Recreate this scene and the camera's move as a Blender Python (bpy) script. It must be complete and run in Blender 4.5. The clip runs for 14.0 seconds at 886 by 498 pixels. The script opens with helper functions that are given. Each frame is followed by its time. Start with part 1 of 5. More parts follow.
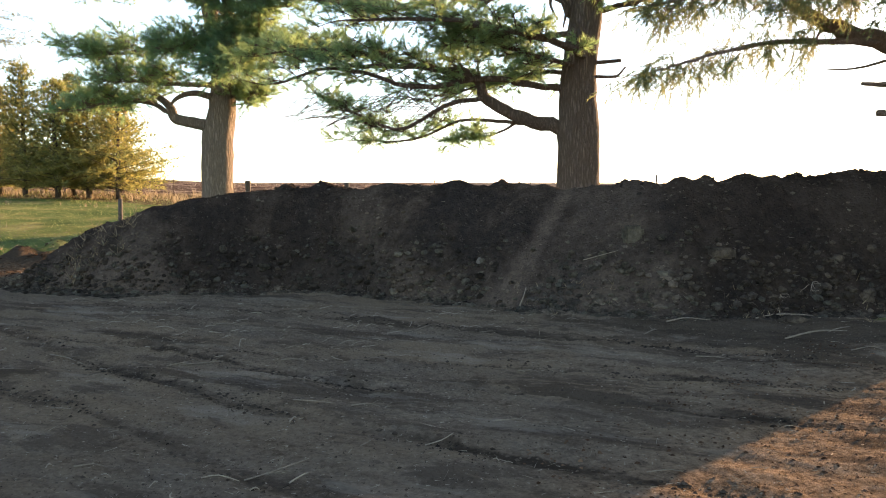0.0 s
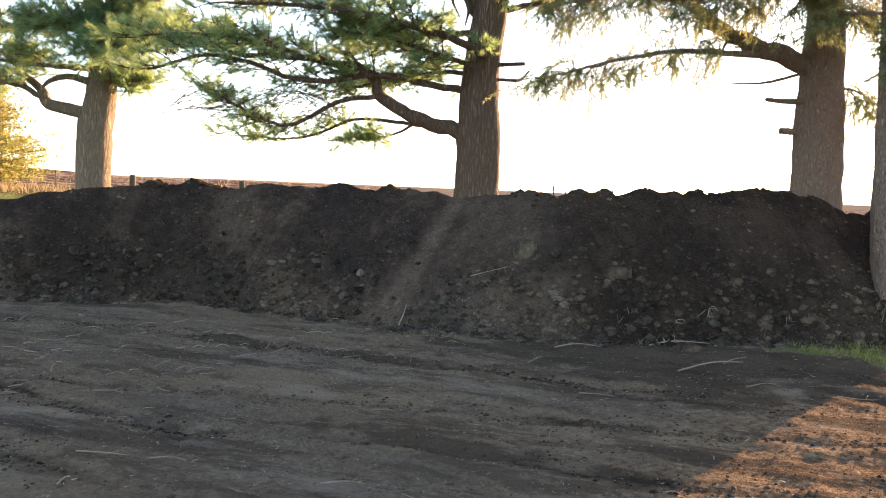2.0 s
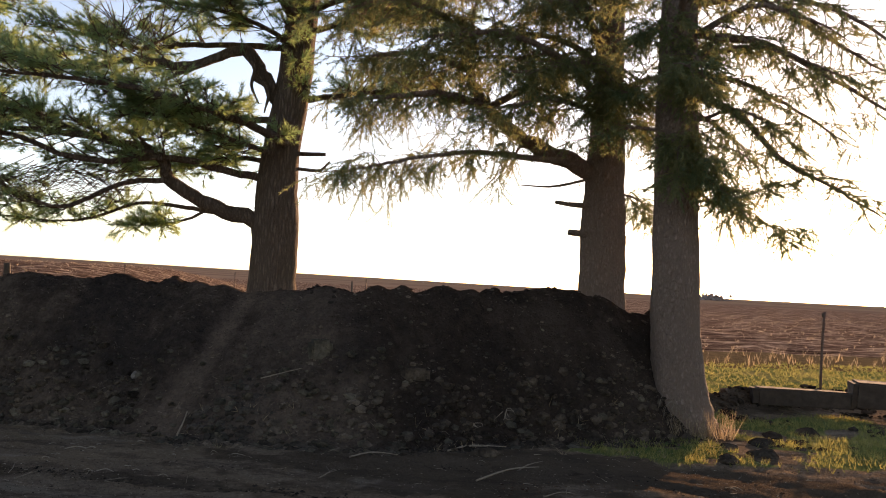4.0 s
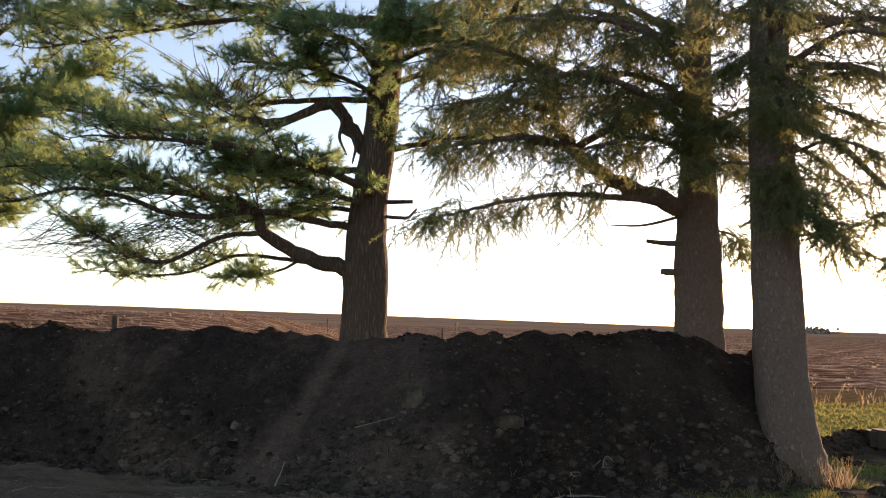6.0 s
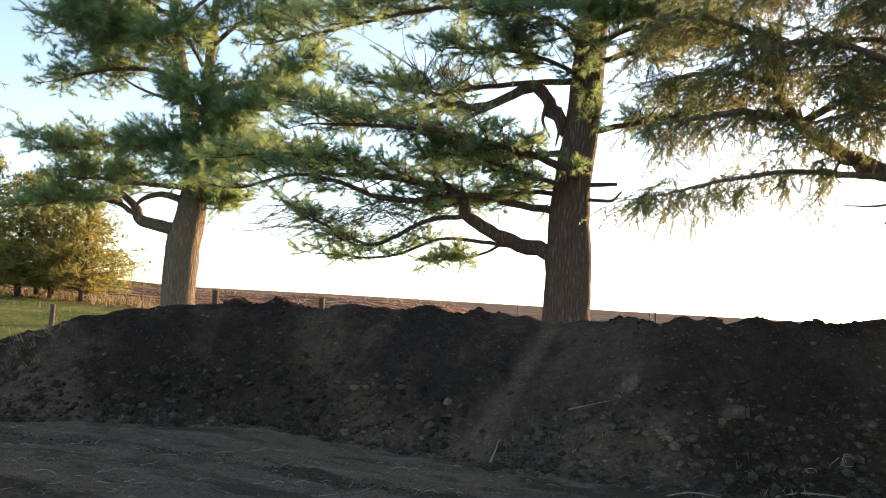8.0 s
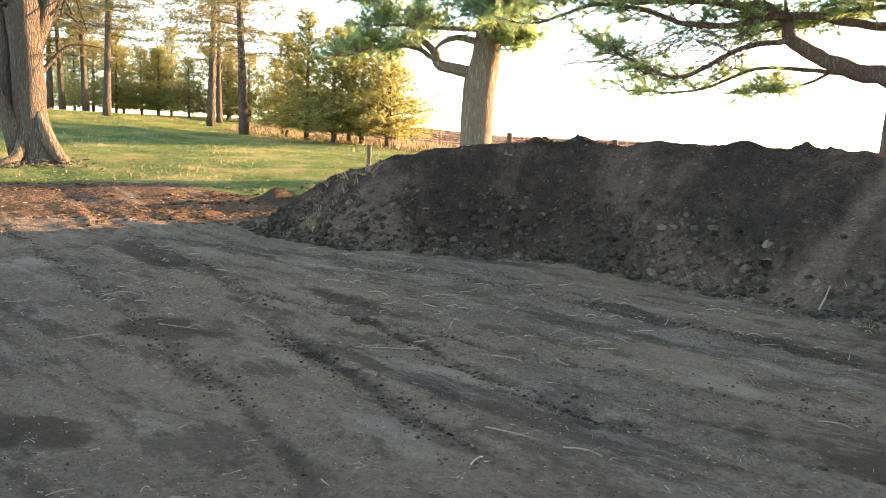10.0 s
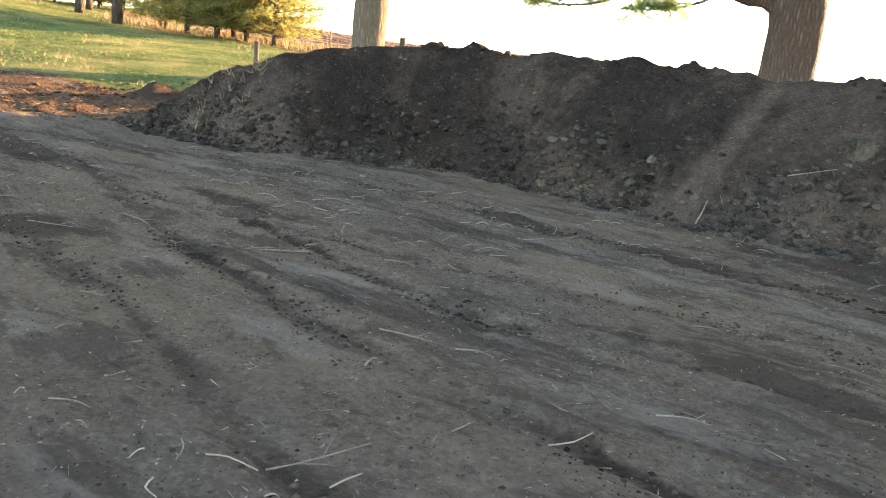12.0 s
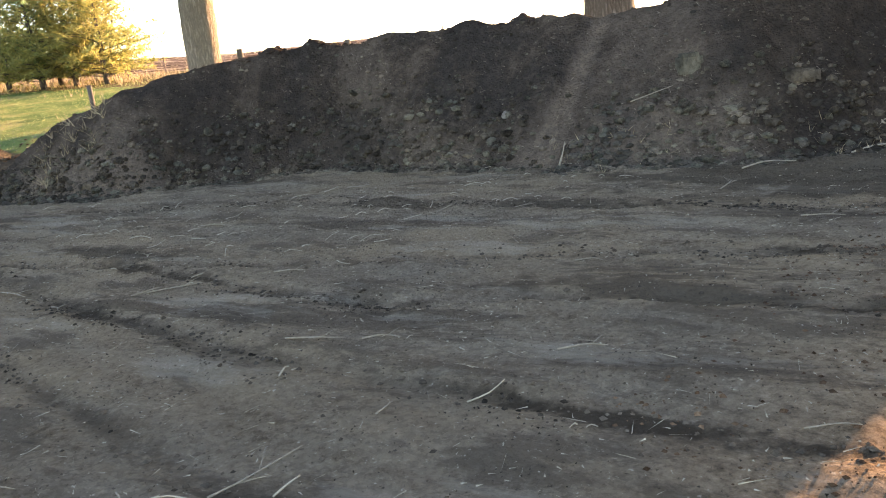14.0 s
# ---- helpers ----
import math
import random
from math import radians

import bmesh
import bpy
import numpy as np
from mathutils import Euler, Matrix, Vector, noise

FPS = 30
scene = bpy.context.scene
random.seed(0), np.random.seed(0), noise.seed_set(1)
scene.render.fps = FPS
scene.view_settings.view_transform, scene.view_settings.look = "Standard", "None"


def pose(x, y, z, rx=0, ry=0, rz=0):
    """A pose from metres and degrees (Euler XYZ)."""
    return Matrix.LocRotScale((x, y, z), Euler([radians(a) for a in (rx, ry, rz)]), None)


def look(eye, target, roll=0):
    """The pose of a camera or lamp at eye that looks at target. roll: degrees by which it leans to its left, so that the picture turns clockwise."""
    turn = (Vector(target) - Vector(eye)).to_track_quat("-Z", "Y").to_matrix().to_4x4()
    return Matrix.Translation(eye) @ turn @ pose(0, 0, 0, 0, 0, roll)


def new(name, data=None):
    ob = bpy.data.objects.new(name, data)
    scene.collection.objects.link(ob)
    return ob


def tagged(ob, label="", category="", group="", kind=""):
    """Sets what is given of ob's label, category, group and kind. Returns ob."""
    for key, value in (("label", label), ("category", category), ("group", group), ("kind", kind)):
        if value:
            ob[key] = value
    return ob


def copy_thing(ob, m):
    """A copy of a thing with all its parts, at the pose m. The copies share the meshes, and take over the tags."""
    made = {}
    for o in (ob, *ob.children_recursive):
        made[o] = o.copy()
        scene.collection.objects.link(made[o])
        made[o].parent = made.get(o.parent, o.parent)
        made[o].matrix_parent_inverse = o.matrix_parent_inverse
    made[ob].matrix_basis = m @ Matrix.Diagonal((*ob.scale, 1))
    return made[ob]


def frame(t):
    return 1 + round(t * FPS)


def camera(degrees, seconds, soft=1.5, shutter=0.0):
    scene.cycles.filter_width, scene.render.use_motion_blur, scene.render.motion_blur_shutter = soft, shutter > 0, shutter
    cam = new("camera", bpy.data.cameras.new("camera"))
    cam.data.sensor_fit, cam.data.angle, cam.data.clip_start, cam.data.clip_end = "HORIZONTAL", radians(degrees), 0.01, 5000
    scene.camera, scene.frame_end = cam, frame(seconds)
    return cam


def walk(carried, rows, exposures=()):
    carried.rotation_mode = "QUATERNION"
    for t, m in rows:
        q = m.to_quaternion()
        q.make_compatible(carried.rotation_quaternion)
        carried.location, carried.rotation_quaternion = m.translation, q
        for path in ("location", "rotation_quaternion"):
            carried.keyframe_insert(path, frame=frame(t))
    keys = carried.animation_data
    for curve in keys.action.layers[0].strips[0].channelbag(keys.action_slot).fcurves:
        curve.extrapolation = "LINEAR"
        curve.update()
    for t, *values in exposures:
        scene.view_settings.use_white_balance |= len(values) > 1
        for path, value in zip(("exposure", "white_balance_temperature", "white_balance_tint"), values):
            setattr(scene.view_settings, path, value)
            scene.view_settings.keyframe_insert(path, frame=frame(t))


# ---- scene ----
cam = camera(57.7, 14.0, soft=1.0)
PATH = [
    (0, (0.698, 0.315, 1.65), (0.456, 2.294, 1.494), -0.4),
    (0.5, (0.745, 0.578, 1.659), (0.411, 2.542, 1.493), -1.1),
    (1, (0.907, 0.856, 1.639), (0.518, 2.81, 1.469), -1.0),
    (1.5, (1.034, 1.137, 1.672), (0.744, 3.109, 1.499), 1.2),
    (2, (1.107, 1.394, 1.683), (1.069, 3.388, 1.538), 1.8),
    (2.5, (1.223, 1.597, 1.717), (1.456, 3.579, 1.592), 2.7),
    (3, (1.281, 1.735, 1.77), (1.693, 3.691, 1.719), 3.2),
    (3.2, (1.249, 1.758, 1.781), (1.698, 3.707, 1.769), 3.2),
    (5.3, (1.179, 1.822, 1.934), (1.503, 3.791, 2.072), 2.2),
    (5.5, (1.201, 1.822, 1.931), (1.486, 3.796, 2.079), 1.8),
    (6, (1.19, 1.835, 1.917), (1.409, 3.815, 2.091), 1.5),
    (6.5, (1.143, 1.837, 1.91), (1.2, 3.828, 2.094), 1.5),
    (7, (1.003, 1.888, 1.851), (1.009, 3.879, 2.047), 1.6),
    (7.5, (0.85, 1.91, 1.806), (0.719, 3.899, 1.967), 2.3),
    (8, (0.81, 1.929, 1.773), (0.584, 3.912, 1.909), 2.8),
    (8.5, (0.685, 1.902, 1.736), (0.183, 3.838, 1.754), 2.7),
    (9, (0.643, 1.96, 1.671), (-0.214, 3.762, 1.538), 2.2),
    (9.2, (0.607, 2.007, 1.659), (-0.292, 3.786, 1.496), 2.1),
    (11.3, (0.392, 2.147, 1.594), (-0.282, 3.983, 1.176), 4.1),
    (11.5, (0.399, 2.15, 1.589), (-0.233, 3.999, 1.16), 4.4),
    (12, (0.395, 2.151, 1.568), (-0.182, 4.007, 1.094), 5.4),
    (12.5, (0.365, 2.131, 1.591), (-0.19, 3.987, 1.094), 3.7),
    (13, (0.4, 2.038, 1.609), (-0.15, 3.897, 1.12), 1.0),
    (13.5, (0.452, 1.987, 1.597), (-0.085, 3.849, 1.101), -4.3),
    (14, (0.478, 2.003, 1.602), (0.165, 3.911, 1.089), -6.7),
]
EXPOSURES = [(0, 2.09, 6700, 12), (0.5, 2.48, 6700, 12), (1, 2.64, 6700, 12), (1.5, 2.75, 6800, 14), (2, 2.55, 6900, 17), (2.5, 2.4, 7200, 21), (3, 1.85, 7500, 26), (5.3, 0.9, 6900, 20), (6.5, 1.4, 6900, 19), (7.5, 1.55, 6600, 13), (8, 1.7, 6600, 12), (8.5, 2.02, 6800, 12), (9, 2.6, 7000, 12), (11.5, 3.2, 7000, 14), (12.5, 3.08, 7000, 12), (13, 2.93, 7000, 12), (13.5, 2.98, 7000, 12), (14, 3.15, 6900, 14)]
walk(cam, [(t, look(eye, target, roll)) for t, eye, target, roll in PATH], EXPOSURES)

# ---- light ----
SUN_AZ, SUN_EL = radians(39.2), radians(8.0)
world = bpy.data.worlds.new("sky")
scene.world = world
world.use_nodes = True
wn = world.node_tree
sky = wn.nodes.new("ShaderNodeTexSky")
sky.sky_type, sky.sun_disc = "NISHITA", False
sky.sun_elevation, sky.sun_rotation = SUN_EL, SUN_AZ
sky.air_density, sky.dust_density, sky.ozone_density = 0.75, 0.3, 1.0
wn.nodes["Background"].inputs["Strength"].default_value = 0.15
haze = wn.nodes.new("ShaderNodeHueSaturation")
haze.inputs["Saturation"].default_value = 0.88
wn.links.new(sky.outputs[0], haze.inputs["Color"])
wn.links.new(haze.outputs[0], wn.nodes["Background"].inputs["Color"])
sun = new("sun", bpy.data.lights.new("sun", "SUN"))
sun.data.energy, sun.data.angle, sun.data.color = 5.0, radians(0.5), (1.0, 0.64, 0.35)
to_sun = Vector((math.sin(SUN_AZ) * math.cos(SUN_EL), math.cos(SUN_AZ) * math.cos(SUN_EL), math.sin(SUN_EL)))
sun.matrix_world = look(to_sun * 60, (0, 0, 0))

# ---- small tools ----
rng = np.random.default_rng(7)
TABLE = rng.random((256, 256))


def vnoise(x, y, seed=0):
    """Smooth noise of 0 to 1 on a unit lattice."""
    x, y = np.asarray(x, float) + seed * 17.3, np.asarray(y, float) + seed * 31.7
    i, j = np.floor(x).astype(int), np.floor(y).astype(int)
    u, v = x - i, y - j
    u, v = u * u * (3 - 2 * u), v * v * (3 - 2 * v)
    a, b = TABLE[i % 256, j % 256], TABLE[(i + 1) % 256, j % 256]
    c, d = TABLE[i % 256, (j + 1) % 256], TABLE[(i + 1) % 256, (j + 1) % 256]
    return (a * (1 - u) + b * u) * (1 - v) + (c * (1 - u) + d * u) * v


def fbm(x, y, size, octaves=4, seed=0, gain=0.5):
    """Layered noise of about -1 to 1; size: metres of the largest lump."""
    total, amp, norm = 0, 1.0, 0.0
    for k in range(octaves):
        f = 2 ** k / size
        total = total + amp * (2 * vnoise(x * f, y * f, seed + k) - 1)
        norm += amp
        amp *= gain
    return total / norm


def smooth(a, b, x):
    u = np.clip((np.asarray(x, float) - a) / (b - a), 0, 1)
    return u * u * (3 - 2 * u)


def line_distance(x, y, pts):
    best = np.full(np.shape(x), 1e9)
    for (ax, ay), (bx, by) in zip(pts, pts[1:]):
        dx, dy = bx - ax, by - ay
        k = np.clip(((x - ax) * dx + (y - ay) * dy) / (dx * dx + dy * dy), 0, 1)
        best = np.minimum(best, np.hypot(x - ax - k * dx, y - ay - k * dy))
    return best


def mesh_from(name, verts, faces, material, smooth_faces=True):
    """A mesh from arrays; faces all have the same number of corners."""
    verts, faces = np.asarray(verts, np.float32), np.asarray(faces, np.int32)
    me = bpy.data.meshes.new(name)
    n, k = faces.shape
    me.vertices.add(len(verts))
    me.vertices.foreach_set("co", verts.ravel())
    me.loops.add(n * k)
    me.loops.foreach_set("vertex_index", faces.ravel())
    me.polygons.add(n)
    me.polygons.foreach_set("loop_start", np.arange(0, n * k, k, dtype=np.int32))
    me.polygons.foreach_set("use_smooth", np.full(n, smooth_faces))
    me.update(calc_edges=True)
    me.materials.append(material)
    return me


def part(name, me, parent, label=""):
    ob = new(name, me)
    ob.parent = parent
    return tagged(ob, label) if label else ob


def thing(name, me, label, category, group="", kind=""):
    return tagged(new(name, me), label, category, group, kind)


def attribute(me, name, values):
    me.attributes.new(name, "FLOAT", "POINT").data.foreach_set("value", np.asarray(values, np.float32))


def grid_mesh(name, xs, ys, zfun, material):
    X, Y = np.meshgrid(xs, ys, indexing="ij")
    Z = zfun(X, Y)
    n, m = X.shape
    idx = np.arange(n * m).reshape(n, m)
    faces = np.stack([idx[:-1, :-1], idx[1:, :-1], idx[1:, 1:], idx[:-1, 1:]], -1).reshape(-1, 4)
    return mesh_from(name, np.stack([X, Y, Z], -1).reshape(-1, 3), faces, material), X.ravel(), Y.ravel()


def curve_points(pts, n):
    """n points on a smooth curve through pts."""
    p = np.array(pts, float)
    if len(p) < 3:
        return p[0] + (p[-1] - p[0]) * np.linspace(0, 1, n)[:, None]
    q = np.vstack([2 * p[0] - p[1], p, 2 * p[-1] - p[-2]])
    out = []
    for s in np.linspace(0, len(p) - 1 - 1e-6, n):
        i, t = int(s), s - int(s)
        a, b, c, d = q[i:i + 4]
        out.append(0.5 * (2 * b + (c - a) * t + (2 * a - 5 * b + 4 * c - d) * t * t + (3 * b - a - 3 * c + d) * t ** 3))
    return np.array(out)


class Tubes:
    """Collects bent, tapered rods into one mesh."""

    def __init__(self):
        self.v, self.f, self.n, self.caps = [], [], 0, []

    def add(self, pts, radii, sides=6, rough=0.0, lobes=0.0):
        pts = np.asarray(pts, float)
        radii = np.broadcast_to(radii, len(pts)).astype(float)
        d = np.gradient(pts, axis=0)
        d /= np.linalg.norm(d, axis=1)[:, None] + 1e-9
        up = np.array([0.13, 0.37, 0.92]) if abs(d[0, 2]) < 0.8 else np.array([0.92, 0.37, 0.1])
        a = np.cross(d, up)
        a /= np.linalg.norm(a, axis=1)[:, None] + 1e-9
        b = np.cross(d, a)
        ang = np.linspace(0, 2 * np.pi, sides, endpoint=False)
        r = radii[:, None] * (1 + rough * (rng.random((len(pts), sides)) - 0.5) + lobes * np.sin(ang * 5 + pts[:, 2:3] * 0.6))
        ring = pts[:, None] + r[..., None] * (np.cos(ang)[None, :, None] * a[:, None] + np.sin(ang)[None, :, None] * b[:, None])
        m = len(pts)
        idx = self.n + np.arange(m * sides).reshape(m, sides)
        nxt = np.roll(idx, -1, axis=1)
        self.f.append(np.stack([idx[:-1], nxt[:-1], nxt[1:], idx[1:]], -1).reshape(-1, 4))
        self.v.append(ring.reshape(-1, 3))
        self.n += m * sides
        if sides < 4:
            return self
        tip = self.n
        self.v.append(np.array([pts[0], pts[-1]]))
        self.n += 2
        caps = [(tip, idx[0, (k + 1) % sides], idx[0, k], tip) for k in range(sides)] + [(tip + 1, idx[-1, k], idx[-1, (k + 1) % sides], tip + 1) for k in range(sides)]
        self.caps += [c[:3] for c in caps]
        return self

    def mesh(self, name, material):
        v, f = np.vstack(self.v), np.vstack(self.f)
        tri = np.vstack([f[:, [0, 1, 2]], f[:, [0, 2, 3]], np.array(self.caps, int).reshape(-1, 3)])
        return mesh_from(name, v, tri, material)


def unit(n):
    v = rng.normal(size=(n, 3))
    return v / np.linalg.norm(v, axis=1)[:, None]


def needles(name, pos, way, count, length, width, spread, material, droop=0.0):
    """Thin pointed leaves: count of them from every place in pos, about the direction way."""
    pos, way = np.repeat(np.asarray(pos), count, 0), np.repeat(np.asarray(way), count, 0)
    n = len(pos)
    d = way + unit(n) * spread
    d[:, 2] -= droop
    d /= np.linalg.norm(d, axis=1)[:, None] + 1e-9
    side = np.cross(d, unit(n))
    side /= np.linalg.norm(side, axis=1)[:, None] + 1e-9
    L = length * (0.65 + 0.7 * rng.random(n))[:, None]
    w = width * (0.7 + 0.6 * rng.random(n))[:, None]
    v = np.empty((n, 3, 3))
    v[:, 0], v[:, 1], v[:, 2] = pos - side * w / 2, pos + side * w / 2, pos + d * L
    return mesh_from(name, v.reshape(-1, 3), np.arange(n * 3).reshape(-1, 3), material, False)


# ---- materials ----
def make_material(name):
    m = bpy.data.materials.new(name)
    m.use_nodes = True
    return m, m.node_tree, m.node_tree.nodes["Principled BSDF"]


def node(tree, kind, **values):
    n = tree.nodes.new(kind)
    for key, value in values.items():
        n.inputs[key].default_value = value
    return n


def noise_node(tree, size, detail=6.0, rough=0.6, stretch=(1, 1, 1), coords="Object", turn=0.0):
    tc = tree.nodes.new("ShaderNodeTexCoord")
    mp = tree.nodes.new("ShaderNodeMapping")
    mp.vector_type = "TEXTURE"
    mp.inputs["Scale"].default_value = [1 / v for v in stretch]
    mp.inputs["Rotation"].default_value = (0, 0, radians(turn))
    tree.links.new(tc.outputs[coords], mp.inputs["Vector"])
    n = node(tree, "ShaderNodeTexNoise", Scale=1 / size, Detail=detail, Roughness=rough)
    tree.links.new(mp.outputs[0], n.inputs["Vector"])
    return n.outputs["Fac"]


def ramp(tree, fac, stops):
    r = tree.nodes.new("ShaderNodeValToRGB")
    els = r.color_ramp.elements
    while len(els) < len(stops):
        els.new(0.5)
    for e, (p, c) in zip(els, stops):
        e.position, e.color = p, (*c, 1)
    tree.links.new(fac, r.inputs["Fac"])
    return r.outputs["Color"]


def mix(tree, fac, a, b):
    n = tree.nodes.new("ShaderNodeMix")
    n.data_type = "RGBA"
    for sock, v in ((n.inputs[0], fac), (n.inputs[6], a), (n.inputs[7], b)):
        if hasattr(v, "is_linked"):
            tree.links.new(v, sock)
        else:
            sock.default_value = v if isinstance(v, float) else (*v, 1)
    return n.outputs[2]


def sums(tree, op, a, b):
    n = tree.nodes.new("ShaderNodeMath")
    n.operation = op
    for sock, v in zip(n.inputs, (a, b)):
        if hasattr(v, "is_linked"):
            tree.links.new(v, sock)
        else:
            sock.default_value = v
    return n.outputs[0]


def grit(tree, size):
    """Grains of random tone, and the gaps between them."""
    tc = tree.nodes.new("ShaderNodeTexCoord")
    warp = node(tree, "ShaderNodeTexNoise", Scale=1.2 / size, Detail=3.0)
    tree.links.new(tc.outputs["Object"], warp.inputs["Vector"])
    v = tree.nodes.new("ShaderNodeVectorMath")
    v.operation = "MULTIPLY_ADD"
    tree.links.new(warp.outputs["Color"], v.inputs[0])
    v.inputs[1].default_value = (size * 1.2,) * 3
    tree.links.new(tc.outputs["Object"], v.inputs[2])
    cell = node(tree, "ShaderNodeTexVoronoi", Scale=1 / size)
    tree.links.new(v.outputs[0], cell.inputs["Vector"])
    tone = tree.nodes.new("ShaderNodeSeparateColor")
    tree.links.new(cell.outputs["Color"], tone.inputs["Color"])
    return tone.outputs[0], cell.outputs["Distance"]


def tinted(tree, color, tone, low, high):
    """color, made darker or lighter grain by grain."""
    n = tree.nodes.new("ShaderNodeVectorMath")
    n.operation = "SCALE"
    r = tree.nodes.new("ShaderNodeMapRange")
    r.inputs["To Min"].default_value, r.inputs["To Max"].default_value = low, high
    tree.links.new(tone, r.inputs["Value"])
    tree.links.new(color, n.inputs[0])
    tree.links.new(r.outputs[0], n.inputs["Scale"])
    return n.outputs[0]


def attr(tree, name):
    n = tree.nodes.new("ShaderNodeAttribute")
    n.attribute_name = name
    return n.outputs["Fac"]


def bump(tree, shader, height, strength, distance):
    b = node(tree, "ShaderNodeBump", Strength=strength, Distance=distance)
    tree.links.new(height, b.inputs["Height"])
    tree.links.new(b.outputs[0], shader.inputs["Normal"])


def soft_mask(tree, name, size=0.5, amount=0.5, width=0.12):
    """An attribute with its edge broken up by noise."""
    a = sums(tree, "ADD", attr(tree, name), sums(tree, "MULTIPLY", sums(tree, "SUBTRACT", noise_node(tree, size, 8), 0.5), amount))
    n = tree.nodes.new("ShaderNodeMapRange")
    n.interpolation_type = "SMOOTHSTEP"
    n.inputs["From Min"].default_value, n.inputs["From Max"].default_value = 0.5 - width, 0.5 + width
    tree.links.new(a, n.inputs["Value"])
    return n.outputs[0]


def ground_material():
    m, t, s = make_material("ground")
    drag = noise_node(t, 0.26, 3, 0.5, (0.3, 1.0, 1), turn=-26)
    crumb = noise_node(t, 0.06, 9, 0.78)
    fine = noise_node(t, 0.018, 6, 0.7)
    big = noise_node(t, 1.3, 6, 0.62, (0.3, 1, 1), turn=-22)
    dirt = ramp(t, sums(t, "ADD", sums(t, "MULTIPLY", drag, 0.4), sums(t, "MULTIPLY", crumb, 0.6)), [(0.36, (0.085, 0.063, 0.044)), (0.44, (0.168, 0.129, 0.093)), (0.54, (0.2, 0.157, 0.115)), (0.66, (0.3, 0.245, 0.187))])
    dirt = mix(t, sums(t, "MULTIPLY", ramp(t, big, [(0.42, (0, 0, 0)), (0.62, (1, 1, 1))]), 0.5), dirt, (0.13, 0.106, 0.083))
    warm = noise_node(t, 1.9, 5, 0.6, (0.45, 1, 1), turn=-18)
    dirt = mix(t, sums(t, "MULTIPLY", ramp(t, warm, [(0.45, (0, 0, 0)), (0.6, (1, 1, 1))]), 0.55), dirt, (0.235, 0.172, 0.112))
    tone_a, gap_a = grit(t, 0.02)
    tone_b, gap_b = grit(t, 0.055)
    dirt = tinted(t, tinted(t, dirt, tone_a, 0.86, 1.14), tone_b, 0.94, 1.06)
    dirt = mix(t, ramp(t, fine, [(0.63, (0, 0, 0)), (0.73, (0.6, 0.6, 0.6))]), dirt, (0.34, 0.28, 0.215))
    dirt = mix(t, soft_mask(t, "churn", 0.5, 0.8, 0.2), dirt, ramp(t, crumb, [(0.35, (0.05, 0.03, 0.018)), (0.5, (0.135, 0.085, 0.053)), (0.66, (0.25, 0.17, 0.11))]))
    # Warm, lighter dirt colour that stands in for low sun on the yard.
    dirt = mix(t, sums(t, "MULTIPLY", attr(t, "sun_tint"), 0.75), dirt, ramp(t, crumb, [(0.38, (0.07, 0.047, 0.03)), (0.5, (0.24, 0.16, 0.098)), (0.64, (0.42, 0.3, 0.2))]))
    patch = noise_node(t, 0.45, 8, 0.7, (0.45, 1, 1), turn=-24)
    dirt = mix(t, sums(t, "MULTIPLY", ramp(t, patch, [(0.53, (0, 0, 0)), (0.59, (1, 1, 1))]), 0.55), dirt, (0.075, 0.06, 0.047))
    scrape = noise_node(t, 0.9, 10, 0.74, (0.16, 1, 1), turn=-14)
    dirt = mix(t, sums(t, "MULTIPLY", ramp(t, scrape, [(0.55, (0, 0, 0)), (0.6, (1, 1, 1))]), 0.6), dirt, (0.06, 0.047, 0.037))
    pale = noise_node(t, 0.6, 9, 0.7, (0.25, 1, 1), turn=-20)
    dirt = mix(t, sums(t, "MULTIPLY", ramp(t, pale, [(0.56, (0, 0, 0)), (0.64, (1, 1, 1))]), 0.45), dirt, (0.31, 0.265, 0.215))
    speck = noise_node(t, 0.03, 4, 0.6)
    dirt = mix(t, ramp(t, speck, [(0.66, (0, 0, 0)), (0.72, (0.7, 0.7, 0.7))]), dirt, (0.42, 0.37, 0.3))
    dirt = mix(t, ramp(t, speck, [(0.27, (0.75, 0.75, 0.75)), (0.34, (0, 0, 0))]), dirt, (0.045, 0.035, 0.027))
    # Dark soil and damp spots, together with painted shade by the pile foot.
    dirt = mix(t, sums(t, "MULTIPLY", soft_mask(t, "damp_shade", 0.22, 1.3, 0.24), 0.72), dirt, (0.06, 0.047, 0.035))
    # Shade in the rut hollows put into the colour, since relief shows little.
    dirt = mix(t, sums(t, "MULTIPLY", soft_mask(t, "rut_shade", 0.13, 1.1, 0.16), 0.8), dirt, (0.04, 0.031, 0.023))
    dirt = tinted(t, dirt, noise_node(t, 5.0, 3), 0.96, 1.14)
    grass = ramp(t, noise_node(t, 2.0, 8, 0.65), [(0.34, (0.07, 0.115, 0.042)), (0.5, (0.14, 0.17, 0.062)), (0.66, (0.29, 0.26, 0.11))])
    field = ramp(t, noise_node(t, 0.8, 9, 0.8, (0.5, 1, 1)), [(0.4, (0.045, 0.03, 0.022)), (0.51, (0.145, 0.098, 0.074)), (0.6, (0.42, 0.33, 0.25))])
    far = ramp(t, noise_node(t, 60.0, 4, 0.6, (0.3, 1, 1)), [(0.4, (0.15, 0.11, 0.085)), (0.55, (0.21, 0.165, 0.125)), (0.7, (0.17, 0.145, 0.1))])
    straw = ramp(t, noise_node(t, 0.25, 8, 0.7), [(0.3, (0.09, 0.068, 0.038)), (0.7, (0.2, 0.15, 0.085))])
